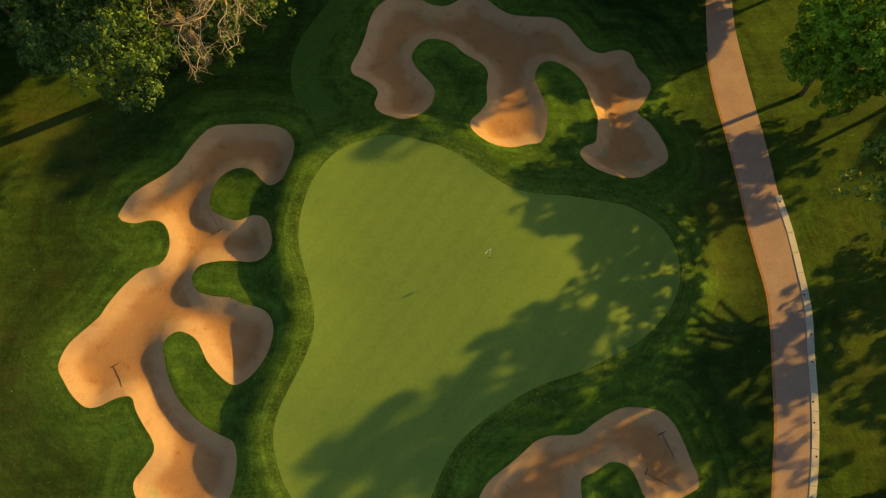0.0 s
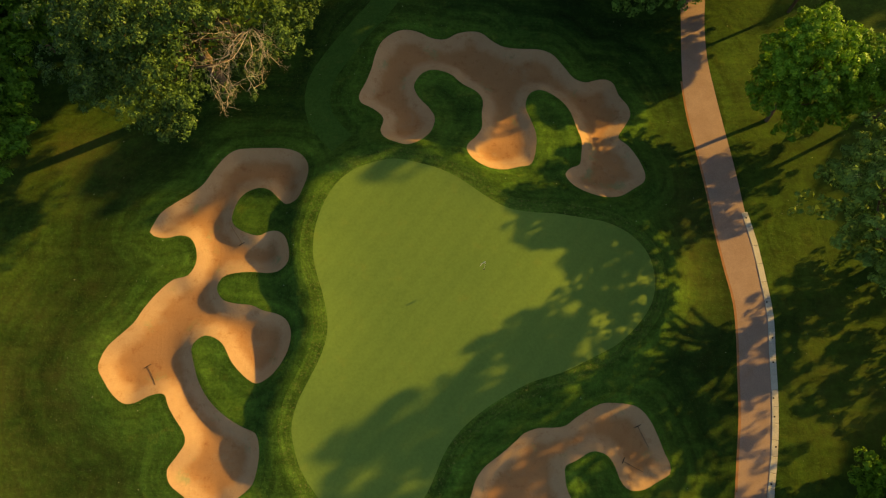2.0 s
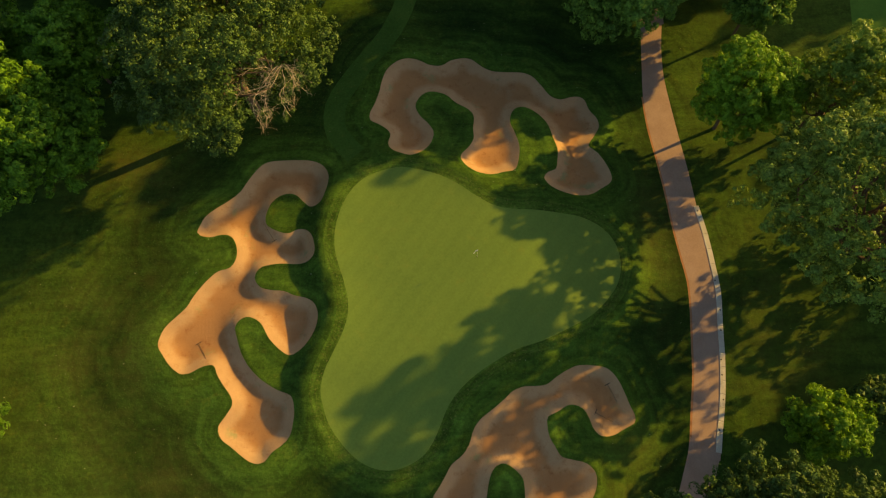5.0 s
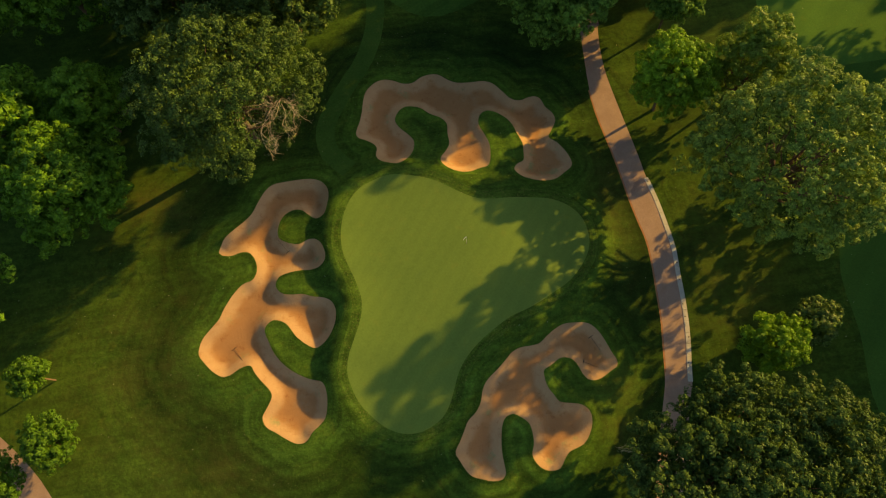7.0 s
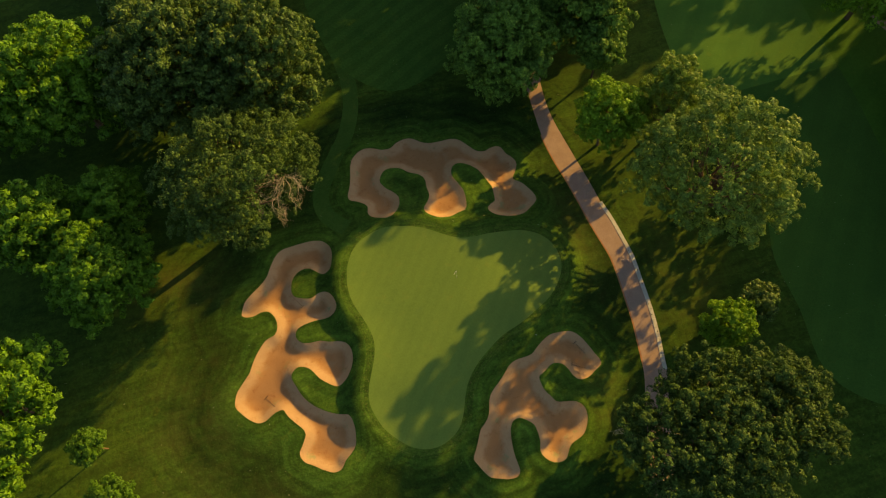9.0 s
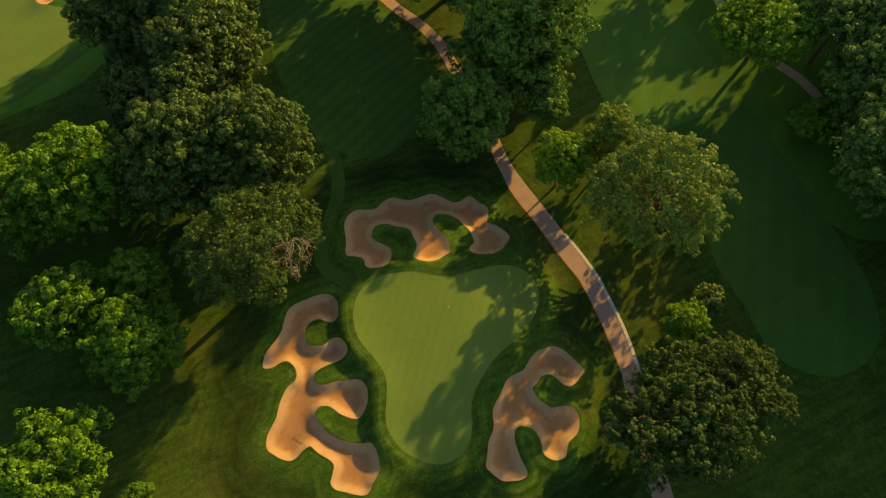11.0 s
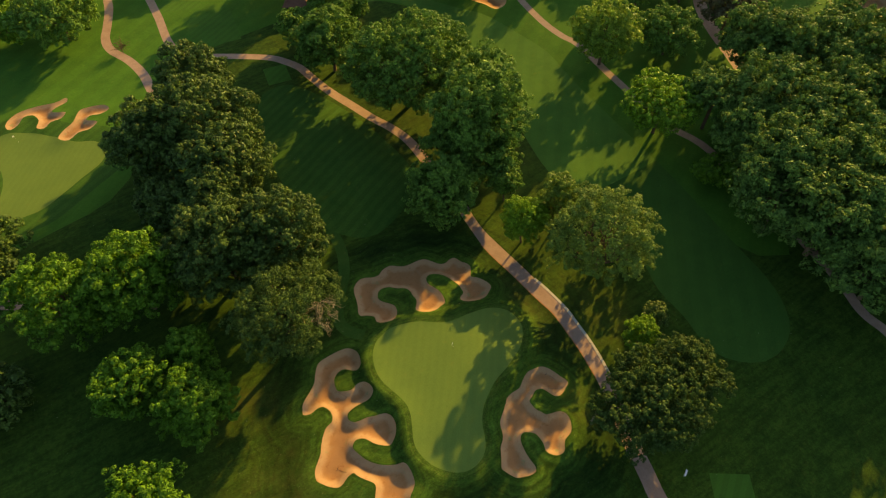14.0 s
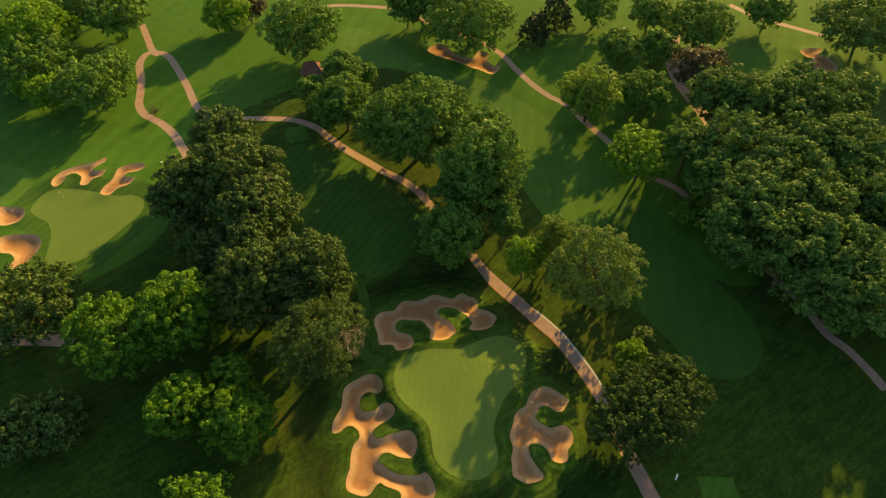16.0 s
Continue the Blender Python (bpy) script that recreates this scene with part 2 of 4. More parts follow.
DEADWOOD = concrete("bleached_wood", (0.40, 0.33, 0.24), (0.54, 0.45, 0.33), 0.4)
OAK_LEAF = foliage("oak_leaf", (0.032, 0.068, 0.016), (0.122, 0.200, 0.042))
PALE_LEAF = foliage("linden_leaf", (0.082, 0.142, 0.027), (0.245, 0.355, 0.072), 0.12, 0.20)
MAPLE_LEAF = foliage("maple_leaf", (0.064, 0.160, 0.013), (0.165, 0.318, 0.027), 0.16, 0.34)
YOUNG_LEAF = foliage("young_maple_leaf", (0.050, 0.118, 0.012), (0.105, 0.215, 0.022), 0.16, 0.30)
LIME_LEAF = foliage("lime_leaf", (0.095, 0.205, 0.014), (0.235, 0.405, 0.036), 0.16, 0.34)
# lime leaves of one far tree, lightened to paint sun and haze
FAR_LIME_LEAF = foliage("far_lime_leaf", (0.115, 0.205, 0.026), (0.270, 0.390, 0.060), 0.10, 0.32)
PALE_LIME_LEAF = foliage("pale_lime_leaf", (0.100, 0.175, 0.026), (0.225, 0.330, 0.060), 0.16, 0.30)
WIDE_OAK_LEAF = foliage("wide_oak_leaf", (0.029, 0.064, 0.016), (0.100, 0.165, 0.038), 0.10)
# elm and ash leaf colours are lightened to stand for haze over distance
HAZED_ELM_LEAF = foliage("hazed_elm_leaf", (0.062, 0.136, 0.025), (0.186, 0.325, 0.058), 0.08)
HAZED_ASH_LEAF = foliage("hazed_ash_leaf", (0.055, 0.114, 0.028), (0.170, 0.280, 0.062), 0.05)
PINE_LEAF = foliage("pine_leaf", (0.022, 0.045, 0.018), (0.045, 0.075, 0.025))
PLUM_LEAF = foliage("plum_leaf", (0.075, 0.075, 0.035), (0.150, 0.125, 0.065))
WHITE = plain("white_paint", (0.8, 0.8, 0.78), 0.5)
DARK = plain("dark_rubber", (0.03, 0.028, 0.025), 0.7)
WOOD = plain("rake_wood", (0.10, 0.065, 0.04), 0.6)
SHINGLE = concrete("brown_shingle", (0.135, 0.066, 0.048), (0.215, 0.108, 0.078), 0.5)
SIDING = plain("grey_siding", (0.25, 0.22, 0.2), 0.8)

# ---- plan of the course, in metres ----
LEFT_BUNKER = [
    (-24.2, 3.5), (-23.9, 4.3), (-23.5, 5.0), (-22.6, 5.7), (-21.5, 6.4), (-20.6, 7.2), (-20.0, 8.2), (-19.1, 9.4), (-18.3, 9.9),
    (-17.2, 10.0), (-15.7, 10.0), (-14.5, 9.9), (-13.5, 9.5), (-12.9, 8.7), (-12.8, 7.8), (-13.1, 6.7), (-13.5, 5.9), (-14.3, 5.5),
    (-15.0, 6.0), (-15.6, 6.6), (-16.3, 6.8), (-17.1, 6.6), (-17.8, 6.0), (-18.2, 5.0), (-18.2, 4.1), (-17.5, 3.5), (-16.3, 3.1),
    (-15.5, 3.4), (-14.7, 3.4), (-14.1, 2.9), (-13.8, 1.9), (-13.9, 1.1), (-14.5, 0.5), (-15.3, 0.3),
]
LEFT_BUNKER_REST = [
    (-16.6, 0.4), (-17.8, 0.3), (-18.6, -0.0), (-18.9, -0.8), (-18.4, -1.6), (-17.4, -1.9), (-16.4, -2.0), (-15.5, -2.4), (-14.4, -2.7),
    (-13.7, -3.2), (-13.4, -4.1), (-13.6, -5.3), (-14.3, -6.5), (-15.1, -7.2), (-15.7, -7.4), (-16.4, -7.0), (-17.4, -6.0), (-18.1, -4.8),
    (-18.7, -4.3), (-19.4, -4.1), (-20.0, -4.4), (-20.3, -5.0), (-20.0, -6.1), (-19.6, -7.2), (-18.9, -8.3), (-18.0, -9.2), (-17.0, -9.9),
    (-16.2, -10.3), (-15.4, -10.6), (-15.1, -11.4), (-15.1, -12.5), (-15.4, -13.8), (-16.1, -14.5), (-16.7, -14.9),
]
LEFT_BUNKER_END = [
    (-17.3, -15.6), (-18.1, -15.7), (-19.0, -15.2), (-20.0, -14.4), (-20.8, -13.8), (-21.1, -12.9), (-20.6, -12.1), (-20.1, -11.2),
    (-20.3, -10.5), (-20.9, -9.7), (-21.5, -8.8), (-21.8, -8.1), (-22.3, -8.0), (-23.0, -8.2), (-23.8, -8.6), (-24.6, -8.6), (-25.5, -7.9),
    (-26.1, -7.1), (-26.6, -6.3), (-26.5, -5.5), (-26.1, -4.7), (-25.3, -3.9), (-24.5, -3.1), (-24.0, -2.2), (-23.1, -1.0), (-22.1, -0.1),
    (-21.1, 0.2), (-20.6, 1.1), (-20.7, 2.2), (-21.2, 3.0), (-22.0, 3.2), (-23.0, 3.0), (-23.9, 3.2),
]
TOP_BUNKER = [
    (-9.2, 14.5), (-8.7, 15.6), (-8.3, 16.8), (-8.0, 18.1), (-7.5, 19.2), (-6.5, 20.0), (-5.5, 20.2), (-4.5, 19.9), (-3.6, 19.4),
    (-2.5, 19.3), (-1.6, 19.8), (-0.5, 20.0), (0.4, 19.8), (1.3, 19.0), (2.2, 18.5), (3.5, 18.3), (5.0, 18.2), (6.0, 17.7), (6.8, 16.6),
    (7.5, 15.6), (8.4, 15.2), (9.3, 15.4), (10.1, 15.4), (10.6, 15.0), (10.9, 14.0), (11.5, 13.1), (11.6, 12.2), (11.0, 11.2),
    (10.5, 10.4),
]
TOP_BUNKER_REST = [
    (11.2, 9.7), (11.8, 8.7), (12.2, 7.6), (12.1, 6.8), (11.2, 6.2), (10.2, 5.7), (9.0, 5.7), (7.8, 6.1), (6.8, 6.7), (6.3, 7.5),
    (6.7, 8.0), (7.4, 8.3), (7.6, 9.2), (7.7, 10.2), (7.4, 11.3), (7.0, 12.7), (6.3, 13.7), (5.4, 14.4), (4.6, 14.6), (3.9, 14.2),
    (3.6, 13.2), (4.0, 11.9), (4.3, 10.8), (4.2, 9.5), (3.8, 8.4), (2.9, 8.2), (1.8, 8.0), (0.7, 8.2), (-0.3, 8.8),
]
TOP_BUNKER_END = [
    (-0.9, 9.5), (-0.9, 10.1), (-0.3, 10.7), (0.2, 11.5), (0.2, 12.6), (0.3, 13.8), (-0.2, 14.6), (-1.3, 15.3), (-2.1, 16.1), (-3.1, 16.5),
    (-3.9, 16.5), (-4.6, 16.0), (-5.0, 15.1), (-4.6, 14.1), (-3.9, 13.3), (-3.4, 12.4), (-3.6, 11.4), (-4.3, 10.6), (-5.3, 10.2),
    (-6.2, 10.4), (-7.1, 10.8), (-7.5, 11.4), (-7.3, 12.3), (-7.7, 12.9), (-8.4, 13.4), (-9.1, 13.8),
]
RIGHT_BUNKER = [
    (9.6, -9.2), (10.3, -9.6), (10.8, -10.3), (11.2, -11.3), (11.5, -12.3), (11.8, -13.1), (11.7, -13.7), (10.9, -14.1), (10.1, -14.5),
    (9.4, -14.6), (8.8, -14.4), (8.4, -13.8), (8.2, -13.1), (7.8, -12.4), (7.2, -12.1), (6.6, -12.1), (5.7, -12.6), (5.0, -12.9),
    (4.9, -13.5), (5.0, -14.4), (5.4, -15.2), (5.8, -15.9), (6.7, -16.2), (7.7, -16.5),
]
RIGHT_BUNKER_REST = [
    (8.3, -17.2), (8.3, -18.1), (7.9, -19.0), (7.2, -19.8), (6.4, -20.1), (5.7, -20.3), (5.2, -20.8), (4.6, -21.5), (3.8, -21.6),
    (3.1, -21.3), (2.6, -20.7), (2.4, -20.0), (2.7, -19.2), (2.8, -18.3), (2.7, -17.4), (2.2, -16.8), (1.5, -16.3), (0.8, -16.4),
    (0.3, -17.0), (0.0, -18.0), (-0.2, -19.3), (-0.2, -20.4), (-0.2, -21.1), (-0.6, -21.6),
]
RIGHT_BUNKER_END = [
    (-1.5, -21.6), (-2.3, -21.3), (-3.2, -20.9), (-3.7, -20.2), (-4.1, -19.3), (-4.3, -18.7), (-3.7, -17.8), (-3.2, -17.0), (-2.7, -16.2),
    (-1.9, -15.6), (-1.3, -14.8), (-0.9, -13.7), (-0.3, -12.9), (0.8, -12.1), (1.8, -11.3), (2.4, -10.8), (3.3, -10.5), (4.3, -10.5),
    (5.1, -10.4), (6.0, -9.8), (6.9, -9.3), (7.9, -9.0),
]
GREEN = [
    (-4.7, 8.8), (-3.0, 8.3), (-1.4, 7.4), (0.2, 6.2), (1.8, 5.2), (3.4, 4.8), (5.4, 4.6), (7.4, 4.2), (9.3, 3.7), (10.9, 2.7),
    (11.9, 1.3), (12.2, -0.4), (11.9, -2.0), (10.9, -3.5), (9.3, -4.9), (7.5, -5.8), (5.4, -6.7), (3.0, -7.4), (1.2, -8.3), (-0.4, -9.3),
    (-1.8, -10.5), (-2.8, -11.8), (-3.5, -13.3), (-4.1, -14.5), (-4.9, -15.5), (-6.1, -16.2), (-7.4, -16.5), (-8.8, -16.3), (-10.1, -15.6),
    (-11.3, -14.4), (-12.3, -12.9), (-12.8, -11.4), (-13.0, -10.1), (-12.7, -8.6), (-12.0, -7.1), (-11.3, -5.6), (-10.9, -4.2),
    (-10.9, -2.8), (-11.3, -1.1), (-11.8, 0.5), (-12.1, 2.1), (-12.0, 3.9), (-11.5, 5.6), (-10.6, 7.2), (-9.4, 8.3), (-7.9, 8.9),
    (-6.3, 9.1),
]
MAIN_PATH = [
    (12.7, -33.0), (13.5, -29.3), (14.7, -24.5), (16.3, -19.6), (17.3, -15.2), (17.8, -11.2), (18.3, -5.4), (18.7, 1.4), (18.9, 6.6),
    (18.8, 11.8), (18.4, 16.8), (18.1, 20.3), (18.1, 23.2), (18.4, 30.9), (18.7, 38.0), (18.8, 45.2), (17.7, 50.7), (15.9, 55.6),
    (14.4, 61.0), (12.3, 68.7), (11.1, 75.6), (10.4, 80.4), (8.4, 84.7), (5.9, 88.0), (-0.0, 92.5), (-7.4, 97.4), (-10.9, 100.9),
    (-11.9, 107.6), (-10.8, 119.0), (-10.2, 131.8), (-10.8, 138.6), (-13.2, 142.0), (-12.5, 150.4), (-11.4, 160.3),
]
LOOP_PATH = [
    (-12.2, 139.0), (-13.9, 141.8), (-16.6, 140.6), (-19.0, 136.2), (-20.4, 129.3), (-22.6, 122.4), (-24.4, 117.1), (-24.4, 111.8),
    (-22.0, 105.3), (-20.7, 98.6), (-20.7, 93.1), (-20.8, 87.7),
]
EAST_PATH = [
    (59.5, 122.9), (63.3, 108.7), (66.5, 97.8), (69.2, 89.8), (70.1, 81.3), (68.5, 71.4), (67.5, 62.7), (67.7, 56.0), (68.6, 51.3),
    (67.3, 40.2), (66.7, 33.7), (65.2, 21.8), (67.1, 13.2), (67.1, 8.3), (65.8, 0.9), (63.9, -13.3), (61.7, -23.8), (59.4, -30.1),
    (59.4, -34.5), (58.4, -39.4), (57.4, -42.7),
]
FAR_EAST_PATH = [
    (119.8, 59.6), (111.8, 53.4), (105.7, 48.4), (101.5, 42.6), (98.4, 36.5), (95.8, 30.4), (93.3, 24.7), (90.7, 19.5),
]
NORTH_EAST_PATH = [
    (147.2, 61.8), (147.7, 51.5), (151.2, 42.0), (154.6, 33.0),
]
FAR_NORTH_PATH = [
    (38.5, 138.0), (45.4, 135.4), (54.1, 128.2), (59.5, 122.9),
]
WEST_PATH = [
    (-67.1, 55.2), (-62.7, 52.3), (-58.4, 49.2), (-55.8, 47.0),
]
NORTH_GREEN = [
    (-52.9, 93.7), (-49.8, 93.7), (-46.5, 91.6), (-43.4, 88.7), (-39.5, 83.9), (-35.6, 81.6), (-34.1, 78.0), (-35.9, 74.5), (-40.0, 72.2),
    (-44.2, 69.8), (-48.1, 67.8), (-51.5, 67.5), (-54.7, 68.2), (-56.4, 70.9), (-55.3, 74.1), (-53.9, 78.2), (-53.6, 83.1), (-55.3, 86.5),
    (-55.9, 90.1),
]
NORTH_BUNKER_A = [
    (-50.4, 96.0), (-49.6, 97.9), (-47.2, 99.4), (-43.6, 99.4), (-39.8, 98.5), (-37.4, 98.9), (-37.5, 97.4), (-40.0, 96.6), (-41.1, 95.8),
    (-39.7, 94.6), (-38.5, 94.0), (-39.7, 92.4), (-41.9, 92.4), (-43.5, 91.1), (-44.9, 92.1), (-44.0, 94.4), (-44.8, 96.9), (-46.6, 97.2),
    (-48.0, 95.3), (-49.7, 94.5),
]
NORTH_BUNKER_B = [
    (-41.7, 86.1), (-40.4, 88.0), (-38.0, 89.7), (-36.0, 92.7), (-33.9, 92.8), (-30.9, 91.7), (-30.3, 89.8), (-32.3, 89.1), (-34.3, 89.8),
    (-35.4, 88.8), (-33.5, 87.0), (-35.5, 85.5), (-37.7, 85.7), (-40.0, 84.4),
]
NORTH_BUNKER_C = [
    (-61.7, 94.2), (-59.6, 93.1), (-57.5, 91.3), (-57.2, 88.8), (-59.3, 86.9), (-62.6, 88.3),
]
NORTH_BUNKER_D = [
    (-63.2, 83.6), (-61.0, 83.5), (-58.4, 82.1), (-56.3, 80.2), (-55.8, 77.4), (-57.0, 74.8), (-58.7, 73.3), (-60.0, 71.9), (-62.1, 72.6),
    (-62.7, 73.8), (-61.4, 75.1), (-61.9, 77.4), (-63.8, 79.5),
]
FAIRWAY_BUNKER = [
    (53.7, 94.9), (57.3, 96.3), (59.4, 94.0), (58.8, 90.5), (59.8, 86.7), (61.8, 83.8), (65.7, 85.6), (67.0, 82.4), (64.6, 80.3),
    (64.5, 76.7), (66.1, 76.3), (64.0, 74.2), (61.3, 74.3), (60.2, 77.6), (58.9, 79.9), (56.4, 86.2), (53.8, 91.1),
]
EAST_BUNKER = [
    (140.8, 31.9), (144.8, 30.9), (146.6, 28.5), (143.5, 27.7), (143.8, 24.9), (142.5, 21.1), (139.4, 19.8), (136.6, 21.0), (135.6, 23.8),
    (137.5, 26.8), (140.1, 27.2), (139.4, 29.1),
]
FAIRWAY = [
    (33.9, -21.8), (37.2, -26.4), (41.5, -27.8), (46.5, -26.3), (49.8, -22.7), (52.0, -17.2), (53.2, -9.5), (54.5, -1.2), (55.9, 7.9),
    (56.7, 17.1), (57.6, 27.1), (58.6, 38.0), (59.7, 45.6), (60.9, 53.6), (59.6, 64.0), (57.5, 73.9), (53.0, 81.3), (48.1, 91.3),
    (47.6, 103.2), (44.3, 118.1), (36.9, 119.1), (29.4, 104.7), (32.6, 96.9), (41.2, 92.6), (47.0, 78.0), (45.7, 62.8), (44.8, 51.9),
    (41.5, 40.9), (38.6, 30.9), (37.0, 23.1), (36.6, 15.2), (37.5, -0.4), (35.1, -8.7), (34.8, -14.6),
]
KERB_LINE = [
    (19.3, 4.3), (19.7, 1.7), (19.9, -1.0), (20.0, -3.4), (19.7, -6.3), (19.5, -8.5), (19.2, -10.7), (18.8, -12.8), (18.3, -14.8),
    (18.0, -16.2),
]
PATH_WEST_EDGE = [
    (17.1, 23.9), (16.7, 21.7), (16.4, 18.8), (16.1, 15.3), (16.2, 12.1), (16.6, 8.7), (16.9, 5.7), (17.1, 2.8), (17.4, 0.0), (17.7, -2.4),
    (17.6, -4.8), (17.3, -7.6), (17.0, -10.3), (16.5, -12.9), (16.1, -15.0), (15.8, -16.5),
]
PATH_EAST_EDGE = [
    (18.9, 23.5), (18.5, 20.6), (18.3, 17.4), (18.5, 14.2), (18.8, 11.0), (19.1, 8.0), (19.3, 5.3), (19.4, 2.4), (19.5, -0.3),
    (19.7, -2.8), (19.8, -5.1), (19.5, -8.0), (19.2, -10.7), (18.7, -13.3), (18.3, -15.3), (17.9, -16.8),
]


def smooth(points, step, closed=True):
    """A curve through the points, with a point about every step metres."""
    p = np.array(points, float)
    n = len(p)
    out = []
    for i in range(n if closed else n - 1):
        if closed:
            a, b, c, e = p[i - 1], p[i], p[(i + 1) % n], p[(i + 2) % n]
        else:
            a, b, c, e = p[max(i - 1, 0)], p[i], p[i + 1], p[min(i + 2, n - 1)]
        k = max(1, int(round(np.linalg.norm(c - b) / step)))
        for t in np.arange(k)[:, None] / k:
            out.append(0.5 * (2 * b + (c - a) * t + (2 * a - 5 * b + 4 * c - e) * t**2 + (3 * b - a - 3 * c + e) * t**3))
    out = np.array(out)
    return out if closed else np.vstack([out, p[-1]])


def ribbon(points, width, step=1.2):
    line = smooth(points, step, False)
    way = np.gradient(line, axis=0)
    way /= np.linalg.norm(way, axis=1)[:, None]
    side = np.stack([-way[:, 1], way[:, 0]], 1) * width / 2
    return np.vstack([line + side, (line - side)[::-1]])


def offset(poly, d):
    """The outline moved outwards by d; the outline may run either way round."""
    way = np.roll(poly, -1, 0) - np.roll(poly, 1, 0)
    way /= np.linalg.norm(way, axis=1)[:, None] + 1e-9
    x, y = poly.T
    turn = np.sign(np.sum(x * np.roll(y, -1) - y * np.roll(x, -1)))
    return poly + np.stack([way[:, 1], -way[:, 0]], 1) * d * turn


def inside(poly, pts):
    x, y = pts[:, 0], pts[:, 1]
    hit = np.zeros(len(pts), bool)
    for (x1, y1), (x2, y2) in zip(poly, np.roll(poly, -1, 0)):
        if y1 != y2:
            hit ^= ((y1 > y) != (y2 > y)) & (x < (x2 - x1) * (y - y1) / (y2 - y1) + x1)
    return hit


def distance(poly, pts):
    """Metres from the outline, without sign."""
    best = np.full(len(pts), 1e9)
    for a, b in zip(poly, np.roll(poly, -1, 0)):
        ab = b - a
        t = np.clip(((pts - a) @ ab) / (ab @ ab + 1e-12), 0, 1)
        best = np.minimum(best, ((pts - a - t[:, None] * ab) ** 2).sum(1))
    return np.sqrt(best)


def ease(a, b, v):
    t = np.clip((v - a) / (b - a), 0, 1)
    return t * t * (3 - 2 * t)


def fall(pts):
    """The land drops towards the cart path in the east and comes up again beyond the fairway."""
    x, y = pts[:, 0], pts[:, 1]
    east = -1.8 * ease(4, 18, x) * (1 - ease(44, 75, x)) * (1 - ease(55, 95, y))
    return east - 1.4 * ease(8, 17, y) * (1 - ease(24, 45, y)) * ease(-9, 1, x) * (1 - ease(9, 18, x))


def table(pts):
    """How far the putting green stands above the land round it."""
    return (1.1 - 0.65 * ease(0, 12, pts[:, 0])) * (1 - 0.6 * ease(-8, -14, pts[:, 1]))


NEAR_VIEW, FAR_VIEW = np.array([-5.8, -20.4, 63.0]), np.array([-27.0, -39.5, 89.0])


def settle(points, raised=None):
    """Brings an outline taken on a level plane down or up onto the lie of the land."""
    flat_ = np.array(points, float)
    far = np.maximum(ease(26, 45, flat_[:, 0]), ease(28, 50, flat_[:, 1]))[:, None]
    view = NEAR_VIEW + (FAR_VIEW - NEAR_VIEW) * far
    p = flat_.copy()
    for _ in range(4):
        z = fall(p) + (table(p) if raised is None else raised(p))
        p = flat_ + (view[:, :2] - flat_) * (z / view[:, 2])[:, None]
    return p


green_line = settle(smooth(GREEN, 0.35))


def plateau(pts):
    """The raised green with its banks."""
    out = np.zeros(len(pts))
    near = np.where(((pts > green_line.min(0) - 4) & (pts < green_line.max(0) + 4)).all(1))[0]
    if len(near):
        d, within = distance(green_line, pts[near]), inside(green_line, pts[near])
        out[near] = table(pts[near]) * np.where(within, 1.0, 1 - ease(1.0, 3.6, d))
    return out


def on_land(points):
    return settle(points, plateau)


NEAR_BUNKERS = [on_land(smooth(b, 0.3)) for b in (LEFT_BUNKER + LEFT_BUNKER_REST + LEFT_BUNKER_END, TOP_BUNKER + TOP_BUNKER_REST + TOP_BUNKER_END, RIGHT_BUNKER + RIGHT_BUNKER_REST + RIGHT_BUNKER_END)]
FAR_BUNKERS = [smooth(b, 0.8) for b in (NORTH_BUNKER_A, NORTH_BUNKER_B, NORTH_BUNKER_C, NORTH_BUNKER_D, FAIRWAY_BUNKER, EAST_BUNKER)]
collar_line = offset(green_line, 0.9)
north_green = smooth(NORTH_GREEN, 0.9)
fairway_line = on_land(smooth(FAIRWAY, 2.0))
shaded_end = np.array([p for p in fairway_line if p[1] < 15.0])
field_line = smooth([(-110, 60), (-72, 56), (-52, 60), (-37, 63), (-29, 72), (-24, 88), (-10, 98), (30, 99), (46, 84), (54, 60), (55, 34), (54.5, 12), (53, -6), (60, -16), (70, 0), (88, 24), (104, 22), (128, 14), (184, 6), (190, 150), (150, 222), (40, 226), (-70, 224), (-114, 165)], 6.0)
west_fairway = smooth([(-84, 112), (-78, 123), (-70, 121), (-61, 114), (-55, 106), (-53, 101), (-57, 96), (-64, 94), (-76, 98)], 3.0)
PATH_WEST_EDGE[0], PATH_EAST_EDGE[0] = (16.9, 24.2), (19.05, 24.0)
east_edge = smooth(PATH_EAST_EDGE, 0.6, False)
east_edge[:, 0] += 0.15 * np.clip((5.0 - east_edge[:, 1]) / 3.0, 0, 1)
near_path = on_land(np.vstack([smooth(PATH_WEST_EDGE, 0.6, False), east_edge[::-1]]))
verge = on_land(ribbon([(x - 0.02, y) for x, y in PATH_WEST_EDGE[3:]], 0.30, 0.6))
